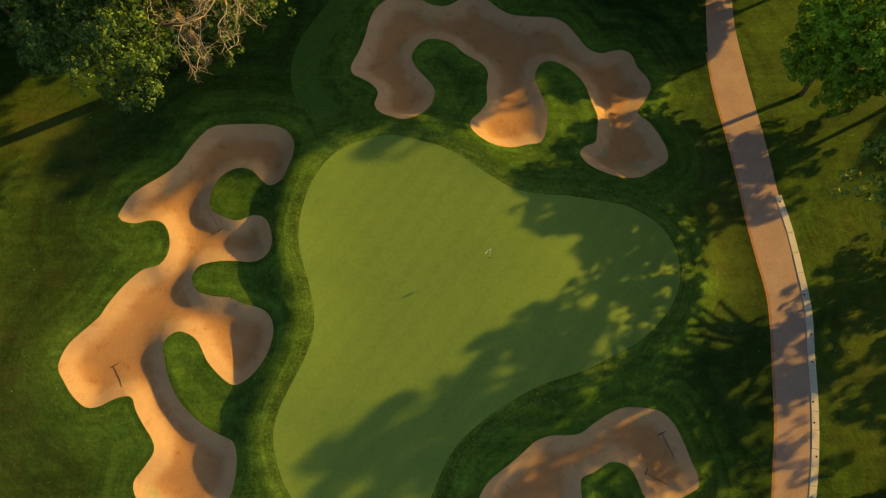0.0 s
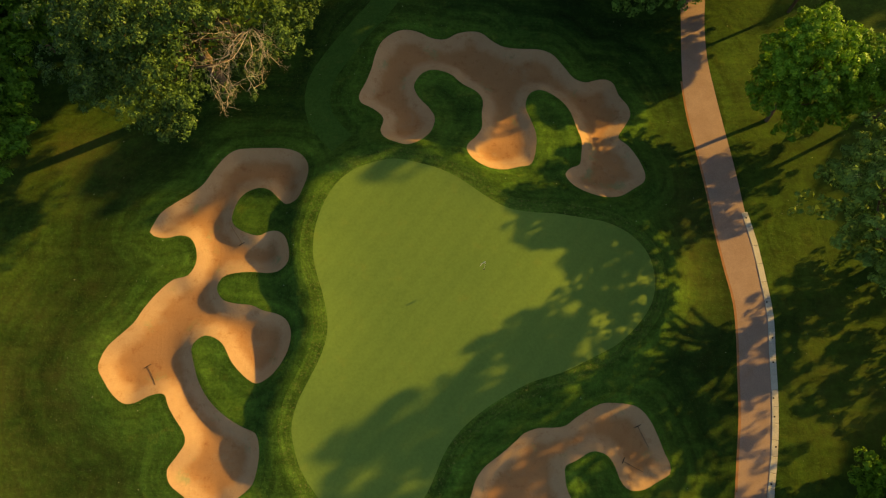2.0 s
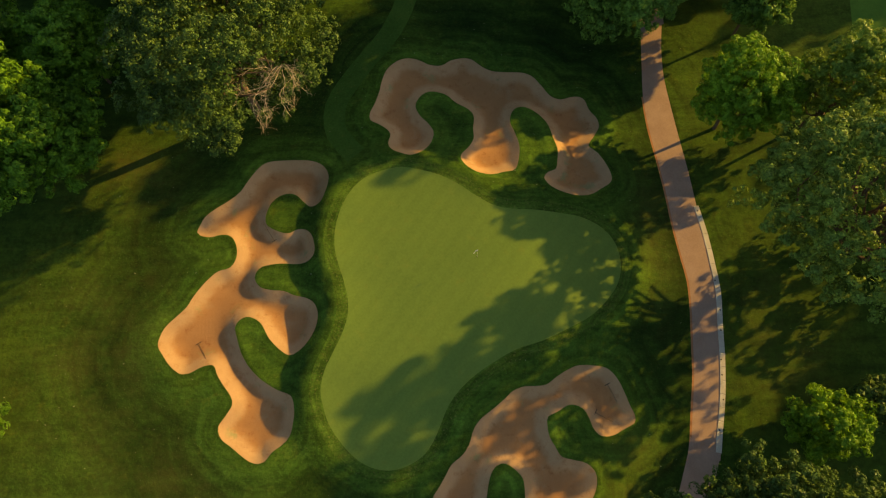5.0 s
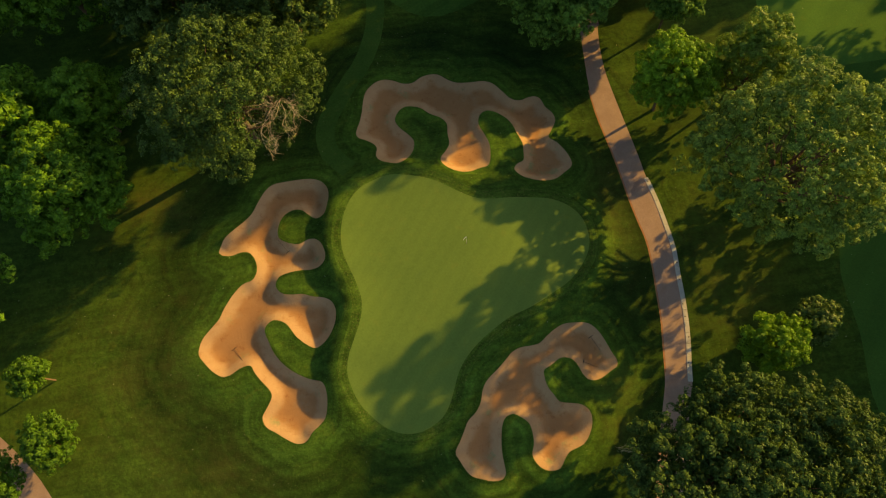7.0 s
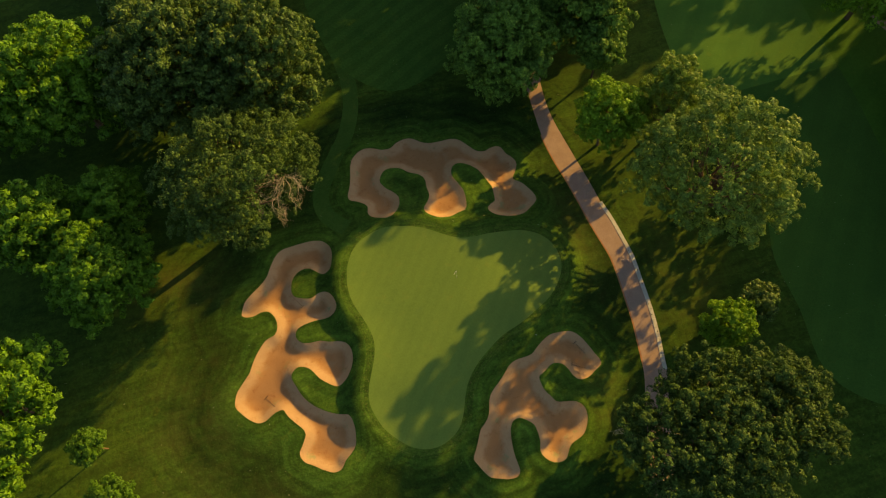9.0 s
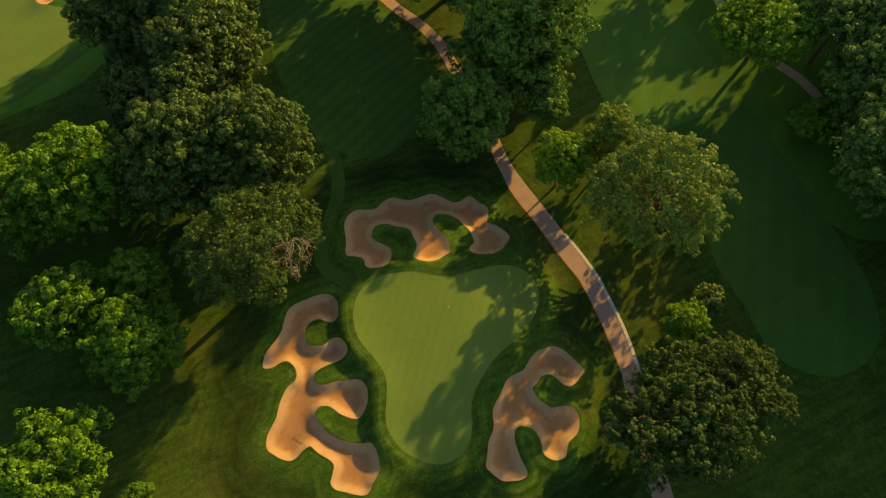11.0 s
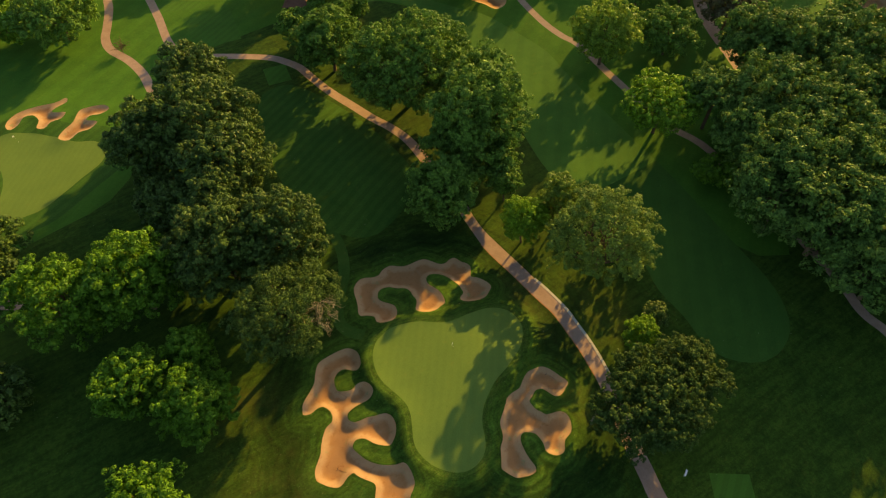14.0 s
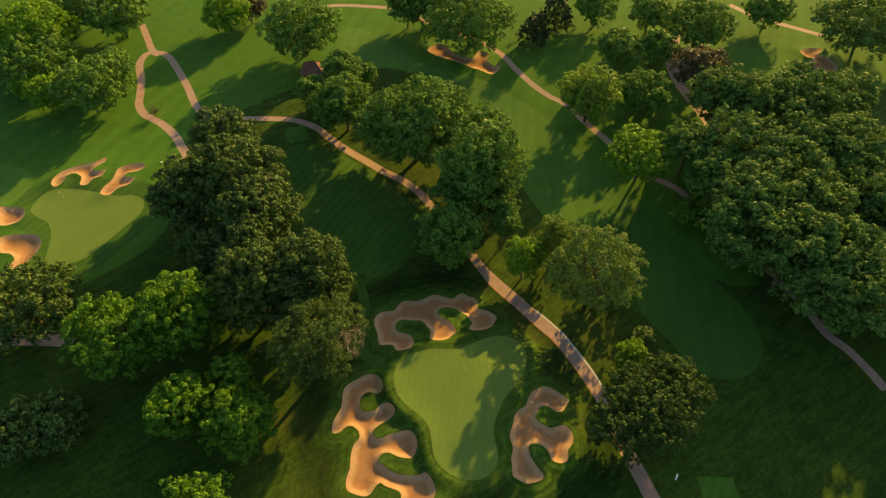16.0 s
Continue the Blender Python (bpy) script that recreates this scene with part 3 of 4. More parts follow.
PATHS = [near_path] + [on_land(p) for p in (
    ribbon([(13.5, -62), (11.0, -48), (10.4, -39), (11.2, -33.2), (11.9, -30.9), (12.6, -28.6), (13.5, -25.4), (14.5, -22.4), (15.7, -19.3), (16.8, -16.5), (17.15, -15.3)], 2.4), ribbon(MAIN_PATH[12:], 2.0), ribbon(LOOP_PATH, 2.15), ribbon(EAST_PATH, 1.8),
    ribbon(FAR_EAST_PATH, 3.2), ribbon(NORTH_EAST_PATH, 2.0), ribbon(FAR_NORTH_PATH, 1.9), ribbon(WEST_PATH, 2.6),
    ribbon([(-46.6, -10.7), (-43.6, -13.9), (-41.5, -16.8), (-38.6, -22), (-36, -30), (-36, -42), (-40, -60), (-44, -80)], 2.2))]


def box_plan(cx, cy, w, h, turn):
    c, s = math.cos(radians(turn)), math.sin(radians(turn))
    return on_land(np.array([(cx + c * x - s * y, cy + s * x + c * y) for x, y in ((-w, -h), (w, -h), (w, h), (-w, h))]))


MIDDLE = on_land(smooth([(-2.5, 73.8), (5.0, 76.5), (9.3, 70.0), (12.6, 60.0), (14.8, 48.0), (15.0, 38.0), (10.0, 31.0), (2.0, 27.5), (-3.0, 30.0), (-6.5, 37.0), (-7.5, 53.0)], 2.0))
SURROUND = offset(north_green, 4.5)
APRON = on_land(ribbon([(-6.2, 44.0), (-5.2, 34.0), (-5.4, 28.5), (-7.2, 23.5), (-10.6, 18.8), (-12.4, 15.6), (-12.2, 12.6), (-10.4, 10.4)], 2.0))
TEES = [box_plan(20.0, -38.2, 2.7, 3.0, -35), box_plan(-1.5, 154.5, 5.5, 5, -20), box_plan(-3, 124.5, 4.8, 6, -20), box_plan(-1, 106.5, 5.6, 7, -10),
        box_plan(22, 131, 4.8, 5.5, -10), box_plan(5, 81, 2.6, 3.2, -10)]


def height(pts):
    """The lie of the land: gentle rolls, the raised green, bunker hollows with raised lips."""
    z = fall(pts) + plateau(pts)
    r = np.hypot(pts[:, 0], pts[:, 1])
    for k, (w, a) in enumerate(((11.0, 0.10), (37.0, 0.25))):
        z += a * (np.sin(pts[:, 0] / w + 1.3 * k) * np.cos(pts[:, 1] / w * 1.17 + 0.7 * k)) * np.clip(r / 40, 0.25, 1)
    lip = np.zeros(len(pts))
    for poly, rim, deep, wide, bank in [(NEAR_BUNKERS[0], 0.42, 0.66, 0.85, 3.0)] + [(b, 0.28, 0.58, 0.85, 1.8) for b in NEAR_BUNKERS[1:]] + [(b, 0.35, 0.9, 1.3, 1.5) for b in FAR_BUNKERS]:
        lo, hi = poly.min(0) - 9, poly.max(0) + 9
        near = np.where(((pts > lo) & (pts < hi)).all(1))[0]
        if not len(near):
            continue
        d, within = distance(poly, pts[near]), inside(poly, pts[near])
        lip[near] = np.maximum(lip[near], np.where(within, rim, rim * np.exp(-((d / bank) ** 2))))
        z[near] -= np.where(within, deep * (1 - np.exp(-((d / wide) ** 1.5))), 0)
    return z + lip


def mesh_object(name, verts, faces, mat, smooth_shade=True, parent=None):
    mesh = bpy.data.meshes.new(name)
    mesh.from_pydata(verts, [], faces)
    mesh.materials.append(mat)
    if smooth_shade:
        mesh.polygons.foreach_set("use_smooth", np.ones(len(mesh.polygons), bool))
    mesh.update()
    ob = new(name, mesh)
    ob.parent = parent
    return ob


# ---- the ground, one sheet cut along the edges of green, sand, turf and paths ----
from mathutils.geometry import delaunay_2d_cdt

rng = np.random.default_rng(5)


def grid(x0, x1, y0, y1, step):
    x, y = np.meshgrid(np.arange(x0, x1, step), np.arange(y0, y1, step))
    pts = np.stack([x.ravel(), y.ravel()], 1)
    return pts + rng.uniform(-0.3, 0.3, pts.shape) * step


lines = NEAR_BUNKERS + [green_line, collar_line] + FAR_BUNKERS + [north_green, field_line, fairway_line, shaded_end, west_fairway] + PATHS + TEES + [verge, APRON, MIDDLE, SURROUND]
near_box = (-36.0, 30.0, -34.0, 32.0)
loose = [grid(*near_box, 0.75)]
for b in NEAR_BUNKERS:
    fine = grid(b[:, 0].min() - 2, b[:, 0].max() + 2, b[:, 1].min() - 2, b[:, 1].max() + 2, 0.33)
    keep = inside(b, fine) | (distance(b, fine) < 1.6)
    loose[0] = loose[0][~(inside(b, loose[0]) | (distance(b, loose[0]) < 1.6))]
    loose.append(fine[keep])
for b in FAR_BUNKERS:
    fine = grid(b[:, 0].min() - 2, b[:, 0].max() + 2, b[:, 1].min() - 2, b[:, 1].max() + 2, 0.8)
    loose.append(fine[inside(b, fine) | (distance(b, fine) < 1.5)])
wide = grid(-110, 190, -90, 230, 4.0)
loose.append(wide[~((wide[:, 0] > near_box[0]) & (wide[:, 0] < near_box[1]) & (wide[:, 1] > near_box[2]) & (wide[:, 1] < near_box[3]))])
for reach, count in ((330, 60), (600, 48), (1200, 40), (2600, 36)):
    a = np.arange(count) * 2 * math.pi / count
    loose.append(np.stack([40 + reach * np.cos(a), 60 + reach * np.sin(a)], 1))
loose = np.vstack(loose)
for line in lines:
    lo, hi = line.min(0) - 1, line.max(0) + 1
    near = np.where(((loose > lo) & (loose < hi)).all(1))[0]
    if len(near):
        loose = np.delete(loose, near[distance(line, loose[near]) < 0.14], 0)
coords, edges = [], []
for line in lines:
    base = len(coords)
    coords += [tuple(p) for p in line]
    edges += [(base + i, base + (i + 1) % len(line)) for i in range(len(line))]
coords += [tuple(p) for p in loose]
flat, _, faces, *_ = delaunay_2d_cdt([Vector(c) for c in coords], edges, [], 0, 1e-4)
flat = np.array([(v[0], v[1]) for v in flat])
faces = np.array([f if len(f) == 3 else f[:3] for f in faces])
land = np.column_stack([flat, height(flat)])
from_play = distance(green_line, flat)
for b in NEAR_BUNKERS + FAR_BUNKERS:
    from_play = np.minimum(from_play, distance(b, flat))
dry = np.zeros(len(flat))
# worn, straw-coloured places: x, y, reach along x and y, how worn
for x, y, rx, ry, much in ((25.0, -7.0, 5.0, 9.0, 0.34), (27.0, 14.0, 8.0, 7.0, 0.18), (-31.0, 9.5, 5.0, 4.0, 0.45), (-33.0, -8.0, 9.0, 12.0, 0.26), (-26.0, -17.0, 8.0, 4.0, 0.25), (16.0, 2.0, 2.2, 10.0, 0.25), (11.5, -17.0, 2.5, 4.0, 0.3),
                           (30.0, 45.0, 14.0, 20.0, 0.25), (62.0, 18.0, 9.0, 8.0, 0.35)):
    dry = np.maximum(dry, much * np.exp(-(((flat[:, 0] - x) / rx) ** 2) - ((flat[:, 1] - y) / ry) ** 2))
middle = flat[faces].mean(1)
region = np.zeros(len(faces), int)
names = [("ground", ROUGH, "mown and rough golf course grass ground", "ground")]
for poly, row in (
    [(APRON, ("mown_strip", STRIP, "slightly shorter mown strip of grass between trees and green", "mown strip")), (field_line, ("fairway", FIELD, "distant mown fairway between scattered trees, colour lightened for sunlight", "fairway")), (fairway_line, ("fairway", MOWN, "smooth mown fairway grass strip", "fairway")), (shaded_end, ("fairway", SHADED_FAIRWAY, "mown end of the fairway, coloured darker for the wood's shade", "fairway")), (MIDDLE, ("mown_rough", MIDDLE_TURF, "evenly mown green rough between oak trees and path", "rough")), (SURROUND, ("green_surround", MIDDLE_TURF, "deep green longer grass round the distant putting green", "rough")), (west_fairway, ("fairway", MOWN, "smooth mown fairway end beside the distant green", "fairway")), (collar_line, ("green_collar", COLLAR, "short grass collar round the putting green", "collar")),
     (green_line, ("putting_green", PUTTING, "closely mown three-lobed putting green", "putting green")),
     (north_green, ("putting_green", PUTTING, "closely mown distant putting green", "putting green"))]
    + [(t, ("tee_box", TEE, "mown rectangular grass tee box", "tee box")) for t in TEES]
    + [(verge, ("verge", SOIL, "strip of bare reddish soil along the path", "verge"))]
    + [(p, ("cart_path", ASPHALT, "reddish grey concrete golf cart path", "path")) for p in PATHS]
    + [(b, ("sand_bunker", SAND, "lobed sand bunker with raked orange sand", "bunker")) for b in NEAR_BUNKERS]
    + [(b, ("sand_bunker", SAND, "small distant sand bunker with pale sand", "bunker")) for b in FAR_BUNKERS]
):
    lo, hi = poly.min(0), poly.max(0)
    near = np.where(((middle > lo) & (middle < hi)).all(1))[0]
    region[near[inside(poly, middle[near])]] = len(names)
    names.append(row)
for k, (name, mat, label, category) in enumerate(names):
    mine = faces[region == k]
    if not len(mine):
        continue
    used, index = np.unique(mine, return_inverse=True)
    ob = mesh_object(name, land[used].tolist(), index.reshape(-1, 3).tolist(), mat)
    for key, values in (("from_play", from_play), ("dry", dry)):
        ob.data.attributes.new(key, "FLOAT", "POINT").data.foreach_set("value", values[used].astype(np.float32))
    tagged(ob, label, category, kind="structure")


def ground_z(x, y):
    return float(height(np.array([[x, y]], float))[0])


# ---- trees ----
def tube(path, radii, sides=7):
    """Verts and faces of a tapered limb along a list of points."""
    verts, faces_out = [], []
    for i, (p, r) in enumerate(zip(path, radii)):
        way = (Vector(path[min(i + 1, len(path) - 1)]) - Vector(path[max(i - 1, 0)])).normalized()
        q = way.to_track_quat("Z", "Y")
        for k in range(sides):
            a = 2 * math.pi * k / sides
            verts.append(tuple(Vector(p) + q @ Vector((r * math.cos(a), r * math.sin(a), 0))))
        if i:
            for k in range(sides):
                a, b = (i - 1) * sides, i * sides
                faces_out.append((a + k, a + (k + 1) % sides, b + (k + 1) % sides, b + k))
    faces_out.append(tuple(range(len(verts) - sides, len(verts))))
    return verts, faces_out


def joined(pieces):
    verts, faces_out = [], []
    for v, f in pieces:
        n = len(verts)
        verts += v
        faces_out += [tuple(i + n for i in face) for face in f]
    return verts, faces_out


def unit(v):
    return v / (np.linalg.norm(v, axis=-1, keepdims=True) + 1e-9)


def leaf_points(rng, p, normal, leaf, low=0.6, high=1.35):
    """Three-cornered leaves at the points p, facing along normal."""
    count = len(p)
    a = unit(np.cross(normal, rng.normal(size=(count, 3))))
    b = np.cross(normal, a)
    length = (leaf * rng.uniform(low, high, count))[:, None]
    return np.stack([p - a * length * 0.45 + b * length * 0.36, p - a * length * 0.45 - b * length * 0.36, p + a * length * 0.6 + normal * length * 0.1], 1)


def leaf_quads(rng, p, normal, leaf, low=0.65, high=1.3):
    """Folded four-cornered leaves at the points p, facing along normal."""
    count = len(p)
    a = unit(np.cross(normal, rng.normal(size=(count, 3))))
    b = np.cross(normal, a)
    length = (leaf * rng.uniform(low, high, count))[:, None]
    fold = normal * length * 0.12
    return np.stack([p - a * length * 0.5, p + b * length * 0.34 + fold, p + a * length * 0.5, p - b * length * 0.34 + fold], 1)


def crown_mesh(name, rng, lobes, mat, pad, puff, leaf, leaves, keep=1.0, below=0.0, hollow=(), fine=False, flat=0.75, core=2.0):
    """A crown in four scales: lobes (x, y, z, radius, flatness) carry pads of twigs, pads carry puffs, puffs carry leaves; shaded leaves fill the inside."""
    pads, outward, behind = [], [], []
    for i, (x, y, z, r, flat_) in enumerate(lobes):
        n = int(4 * r * r / (1.2 * pad * pad) * keep) + 3
        k = np.arange(n) + 0.5
        up, turn = 1 - 2 * k / n, k * 2.39996 + rng.random() * 6.28
        ring = np.sqrt(1 - up * up)
        u = unit(np.stack([ring * np.cos(turn), ring * np.sin(turn), up], 1) + rng.normal(size=(n, 3)) * 0.7 / math.sqrt(n))
        p = np.array([x, y, z]) + u * [r, r, r * flat_] * rng.uniform(0.64, 1.14, (n, 1))
        ok = p[:, 2] > below
        for j, (x2, y2, z2, r2, f2) in enumerate(lobes):
            if j != i:
                ok &= (((p - [x2, y2, z2]) / [r2, r2, r2 * f2]) ** 2).sum(1) > 0.74
        ok &= ~((u[:, 2] < -0.35) & (rng.random(n) < 0.6))
        pads.append(p[ok]), outward.append(u[ok])
        m = int(core * r * r / (leaf * leaf) * 0.27 / max(leaf, 0.2))
        behind.append(np.array([x, y, z]) + unit(rng.normal(size=(m, 3))) * [r, r, r * flat_] * rng.uniform(0.35, 0.70, (m, 1)))
    c, n, behind = np.vstack(pads), np.vstack(outward), np.vstack(behind)
    for gap in hollow:
        open_ = np.linalg.norm(c - gap[:3], axis=1) > gap[3]
        c, n, behind = c[open_], n[open_], behind[np.linalg.norm(behind - gap[:3], axis=1) > gap[3]]
    many = int(1.05 * (pad / puff) ** 2) + 2
    size = np.repeat(pad * rng.uniform(0.6, 1.3, len(c)), many)
    c, n = np.repeat(c, many, 0), np.repeat(n, many, 0)
    v = unit(n * 0.5 + np.array([0, 0, 0.45]) + rng.normal(size=c.shape) * 0.62)
    c = c + v * (size * rng.uniform(0.5, 1.12, len(c)))[:, None] * [1, 1, flat]
    size = np.repeat(puff * rng.uniform(0.55, 1.3, len(c)), leaves)
    c, v = np.repeat(c, leaves, 0), np.repeat(v, leaves, 0)
    count = len(c)
    u = unit(v * 0.5 + np.array([0, 0, 0.3]) + rng.normal(size=(count, 3)) * 0.6)
    p = c + u * (size * rng.uniform(0.7, 1.06, count))[:, None] * [1, 1, 0.8]
    behind = behind[behind[:, 2] > below]
    make = leaf_quads if fine else leaf_points
    outer = make(rng, p, unit(u + rng.normal(size=(count, 3)) * 0.3), leaf)
    inner = make(rng, behind, unit(rng.normal(size=behind.shape) + [0, 0, 0.5]), leaf * 1.8)
    corners = np.concatenate([outer, inner])
    count, sides = corners.shape[:2]
    mesh = bpy.data.meshes.new(name)
    mesh.vertices.add(count * sides)
    mesh.vertices.foreach_set("co", corners.astype(np.float32).ravel())
    mesh.loops.add(count * sides)
    mesh.loops.foreach_set("vertex_index", np.arange(count * sides, dtype=np.int32))
    mesh.polygons.add(count)
    mesh.polygons.foreach_set("loop_start", np.arange(0, count * sides, sides, dtype=np.int32))
    mesh.materials.append(mat)
    mesh.update(calc_edges=True)
    return mesh


def limb(rng, start, end, r0, r1, bend=0.12, steps=5):
    a, b = Vector(start), Vector(end)
    side = Vector(rng.normal(size=3)) * (b - a).length * bend
    path = [tuple(a.lerp(b, t) + side * math.sin(math.pi * t) + Vector(rng.normal(size=3)) * 0.03 * (b - a).length * (0 < t < 1)) for t in np.linspace(0, 1, steps)]
    return tube(path, np.linspace(r0, r1, steps), 6)


# name, leaves, label, size and flatness of the leaf pads
KINDS = {
    "oak": ("oak_tree", OAK_LEAF, "broad oak tree with dark olive green leaves", 1.15, 0.75),
    "maple": ("maple_tree", MAPLE_LEAF, "maple tree with bright fresh green leaves", 1.3, 0.55),
    "young_maple": ("maple_tree", YOUNG_LEAF, "young slender maple tree with fresh green leaves", 0.7, 0.6),
    "lime": ("lime_tree", LIME_LEAF, "leafy tree with light yellowish green crown", 0.85, 0.8),
    "pale_lime": ("lime_tree", PALE_LIME_LEAF, "small leafy tree with pale olive green crown", 0.8, 0.8),
    "locust": ("far_lime_tree", FAR_LIME_LEAF, "round feathery lime tree, leaf colour lightened for sun and haze", 0.9, 0.8),
    "linden": ("linden_tree", PALE_LEAF, "large round linden tree with pale olive leaves", 0.95, 0.8),
    "wide_oak": ("oak_tree", WIDE_OAK_LEAF, "wide low oak tree with dark green leaves beside the path", 0.8, 0.7),
    "elm": ("elm_tree", HAZED_ELM_LEAF, "tall full elm tree with green leaves lightened for haze", 1.4, 0.7),
    "ash": ("ash_tree", HAZED_ASH_LEAF, "tall ash tree in a dense stand, leaves lightened for haze", 2.1, 0.6),
    "pine": ("pine_tree", PINE_LEAF, "dark narrow evergreen tree", 0.9, 0.8),
    "plum": ("plum_tree", PLUM_LEAF, "thin tree with brownish purple leaves", 1.0, 0.8),
}


def tree(kind, x, y, radius, tall, seed, puff=0.42, leaf=0.27, leaves=34, keep=1.0, stem=None, hollow=(), fine=False, oval=1.0, label="", group=""):
    """A tree at x, y: tapered trunk, limbs to the lobes, and a lumpy crown."""
    rng = np.random.default_rng(seed)
    name, mat, told, pad, pad_flat = KINDS[kind]
    pad = min(pad, radius * 0.3) * (0.85 if fine else 1.0)
    top = new(name)
    low = ground_z(x, y)
    tall -= low
    top.location = (x, y, low - 0.05)
    tagged(top, label or told, "tree", group)
    lobes, bare = [], tall * (stem or (0.26 if radius < 4.5 else 0.15))
    half = (tall - bare) / 2
    mid = bare + half
    if kind == "pine":
        for k in range(6):
            t = k / 5
            lobes.append((rng.normal() * 0.15, rng.normal() * 0.15, bare + (tall - bare) * t * 0.92, radius * (1.0 - 0.8 * t), 0.75))
    else:
        lobes.append((0, 0, mid, radius * 0.66, half * 0.74 / (radius * 0.66)))
        count = int(13 + radius * 1.6)
        turn = rng.random() * 6.28
        stretch, lean = rng.uniform(0.9, 1.12), rng.random() * 6.28
        for k in range(count):
            s = (k + 0.5) / count
            up = 1.0 - 1.72 * s
            a = turn + k * 2.4
            ring = max(math.sqrt(max(0.0, 1 - up * up)), 0.85 if up < 0 and radius > 5 else 0.0)
            r = radius * rng.uniform(0.19, 0.40)
            out = ring * (radius - r) * rng.uniform(0.80, 1.13)
            wide = stretch if math.cos(a - lean) ** 2 > 0.5 else 1 / stretch
            lobes.append((math.cos(a) * out * wide, math.sin(a) * out * wide, mid + up * max(half - r * 0.75, 0.3) * rng.uniform(0.9, 1.05), r, rng.uniform(0.68, 0.95)))
        # loose sprays that break the outline
        for k in range(int(5 + radius * 1.2)):
            a, up = rng.random() * 6.28, rng.uniform(-0.45, 0.95)
            r = radius * rng.uniform(0.08, 0.15)
            out = math.sqrt(1 - up * up) * radius * rng.uniform(0.88, 1.05)
            lobes.append((math.cos(a) * out, math.sin(a) * out, mid + up * half * 0.95, r, rng.uniform(0.6, 1.0)))
    if kind == "linden":
        # low boughs on the sunny side, added to shade the ground beneath
        lobes += [(5.2, 2.2, 3.3, 2.0, 0.75), (2.4, 1.6, 2.6, 1.5, 0.7), (7.0, -1.2, 3.4, 1.7, 0.75), (5.5, -4.6, 3.4, 1.6, 0.75)]
    lobes = [(lx * oval, ly / oval, lz, r, flat_) for lx, ly, lz, r, flat_ in lobes]
    crown = new("crown", crown_mesh("crown", rng, lobes, mat, pad, puff, leaf, leaves, keep, bare * 0.7, hollow, fine, pad_flat, 0.3 if kind == "linden" else 2.0))
    crown.parent = top
    thick = 0.02 * tall + 0.014 * radius if radius > 4.5 else 0.011 * tall + 0.012 * radius
    fork = (rng.normal() * 0.2, rng.normal() * 0.2, bare + half * 0.5)
    pieces = [tube([(0, 0, -0.3), (0, 0, 0.25), (fork[0] * 0.5, fork[1] * 0.5, bare), fork, (fork[0], fork[1], tall * 0.75)],
                   [thick * 1.5, thick * 1.05, thick * 0.9, thick * 0.7, thick * 0.12], 9)]
    for lx, ly, lz, r, _ in lobes[1:]:
        pieces.append(limb(rng, (fork[0], fork[1], min(fork[2], lz) * rng.uniform(0.75, 1.0)), (lx * 0.75, ly * 0.75, mid + (lz - mid) * 0.75), thick * 0.36, 0.03))
    mesh_object("trunk", *joined(pieces), BARK, True, top)
    return top


WEST_OAKS = [
    # kind, x, y, crown radius, height and, where it differs, the bare share of the stem
    ("oak", -14.0, 28.2, 6.4, 18.0), ("oak", -23.6, 31.0, 7.8, 18.0, 0.06), ("oak", -13.0, 75.0, 6.8, 17.0), ("oak", -16.0, 59.0, 9.4, 19.0), ("oak", -25.5, 62.0, 7.0, 17.0),
    ("oak", -16.5, 48.0, 7.6, 18.0), ("maple", -47.6, 36.8, 7.2, 15.0), ("maple", -37.1, 34.2, 7.0, 15.5), ("maple", -42.6, 18.2, 4.5, 11.0),
]
WEST_MAPLES = [
    ("maple", -34.0, 19.0, 3.2, 9.5), ("maple", -36.2, 10.4, 4.9, 10.5), ("young_maple", -40.1, -6.3, 1.5, 5.6, 0.48), ("young_maple", -38.6, -12.0, 2.0, 5.2), ("young_maple", -43.4, -14.6, 2.2, 5.0),
    ("maple", -46.8, -0.3, 5.6, 10.0, 0.36), ("maple", -49.2, -7.3, 2.0, 5.0), ("oak", -60.0, 54.9, 9.0, 11.0),
]
EAST_TREES = [
    ("linden", 29.5, 0.6, 8.2, 16.4, 0.06), ("pale_lime", 30.7, 12.5, 3.2, 10.8, 0.1), ("lime", 22.9, 12.7, 3.6, 9.0, 0.16), ("wide_oak", 18.4, -23.7, 8.5, 10.8, 0.26), ("lime", 25.6, -14.1, 2.4, 5.0, 0.12),
    # the last two elms overlap as one tree, shaped to cast its shade
    ("oak", 29.9, -12.9, 1.9, 3.8, 0.2), ("elm", 26.5, 57.0, 12.5, 17.0), ("elm", 26.9, 32.6, 8.2, 21.2, 0.2), ("elm", 25.4, 32.2, 8.0, 12.0, 0.06),
]
PATH_TREES = [
    # the first elm is added for the shade of a taller elm's low bough
    ("elm", 26.3, 22.7, 2.9, 7.4, 0.25), ("elm", 33.5, 42.5, 7.0, 16.0), ("oak", -20.5, 40.5, 4.4, 16.0), ("oak", -25.4, 44.4, 6.0, 12.0), ("oak", -27.2, 50.4, 5.0, 10.0),
    ("elm", 14.2, 25.6, 5.8, 12.0, 0.12), ("elm", 17.0, 75.7, 7.0, 13.0), ("elm", 23.5, 89.8, 5.2, 11.0), ("elm", 14.4, 88.8, 3.7, 8.0),
]
STANDS = {"oak": "oaks of the western stand", "maple": "maples beside the western rough", "young_maple": "young maples", "ash": "trees of the dense wood", "elm": "elms along the path and fairway"}
TREES = WEST_OAKS + WEST_MAPLES + EAST_TREES + PATH_TREES
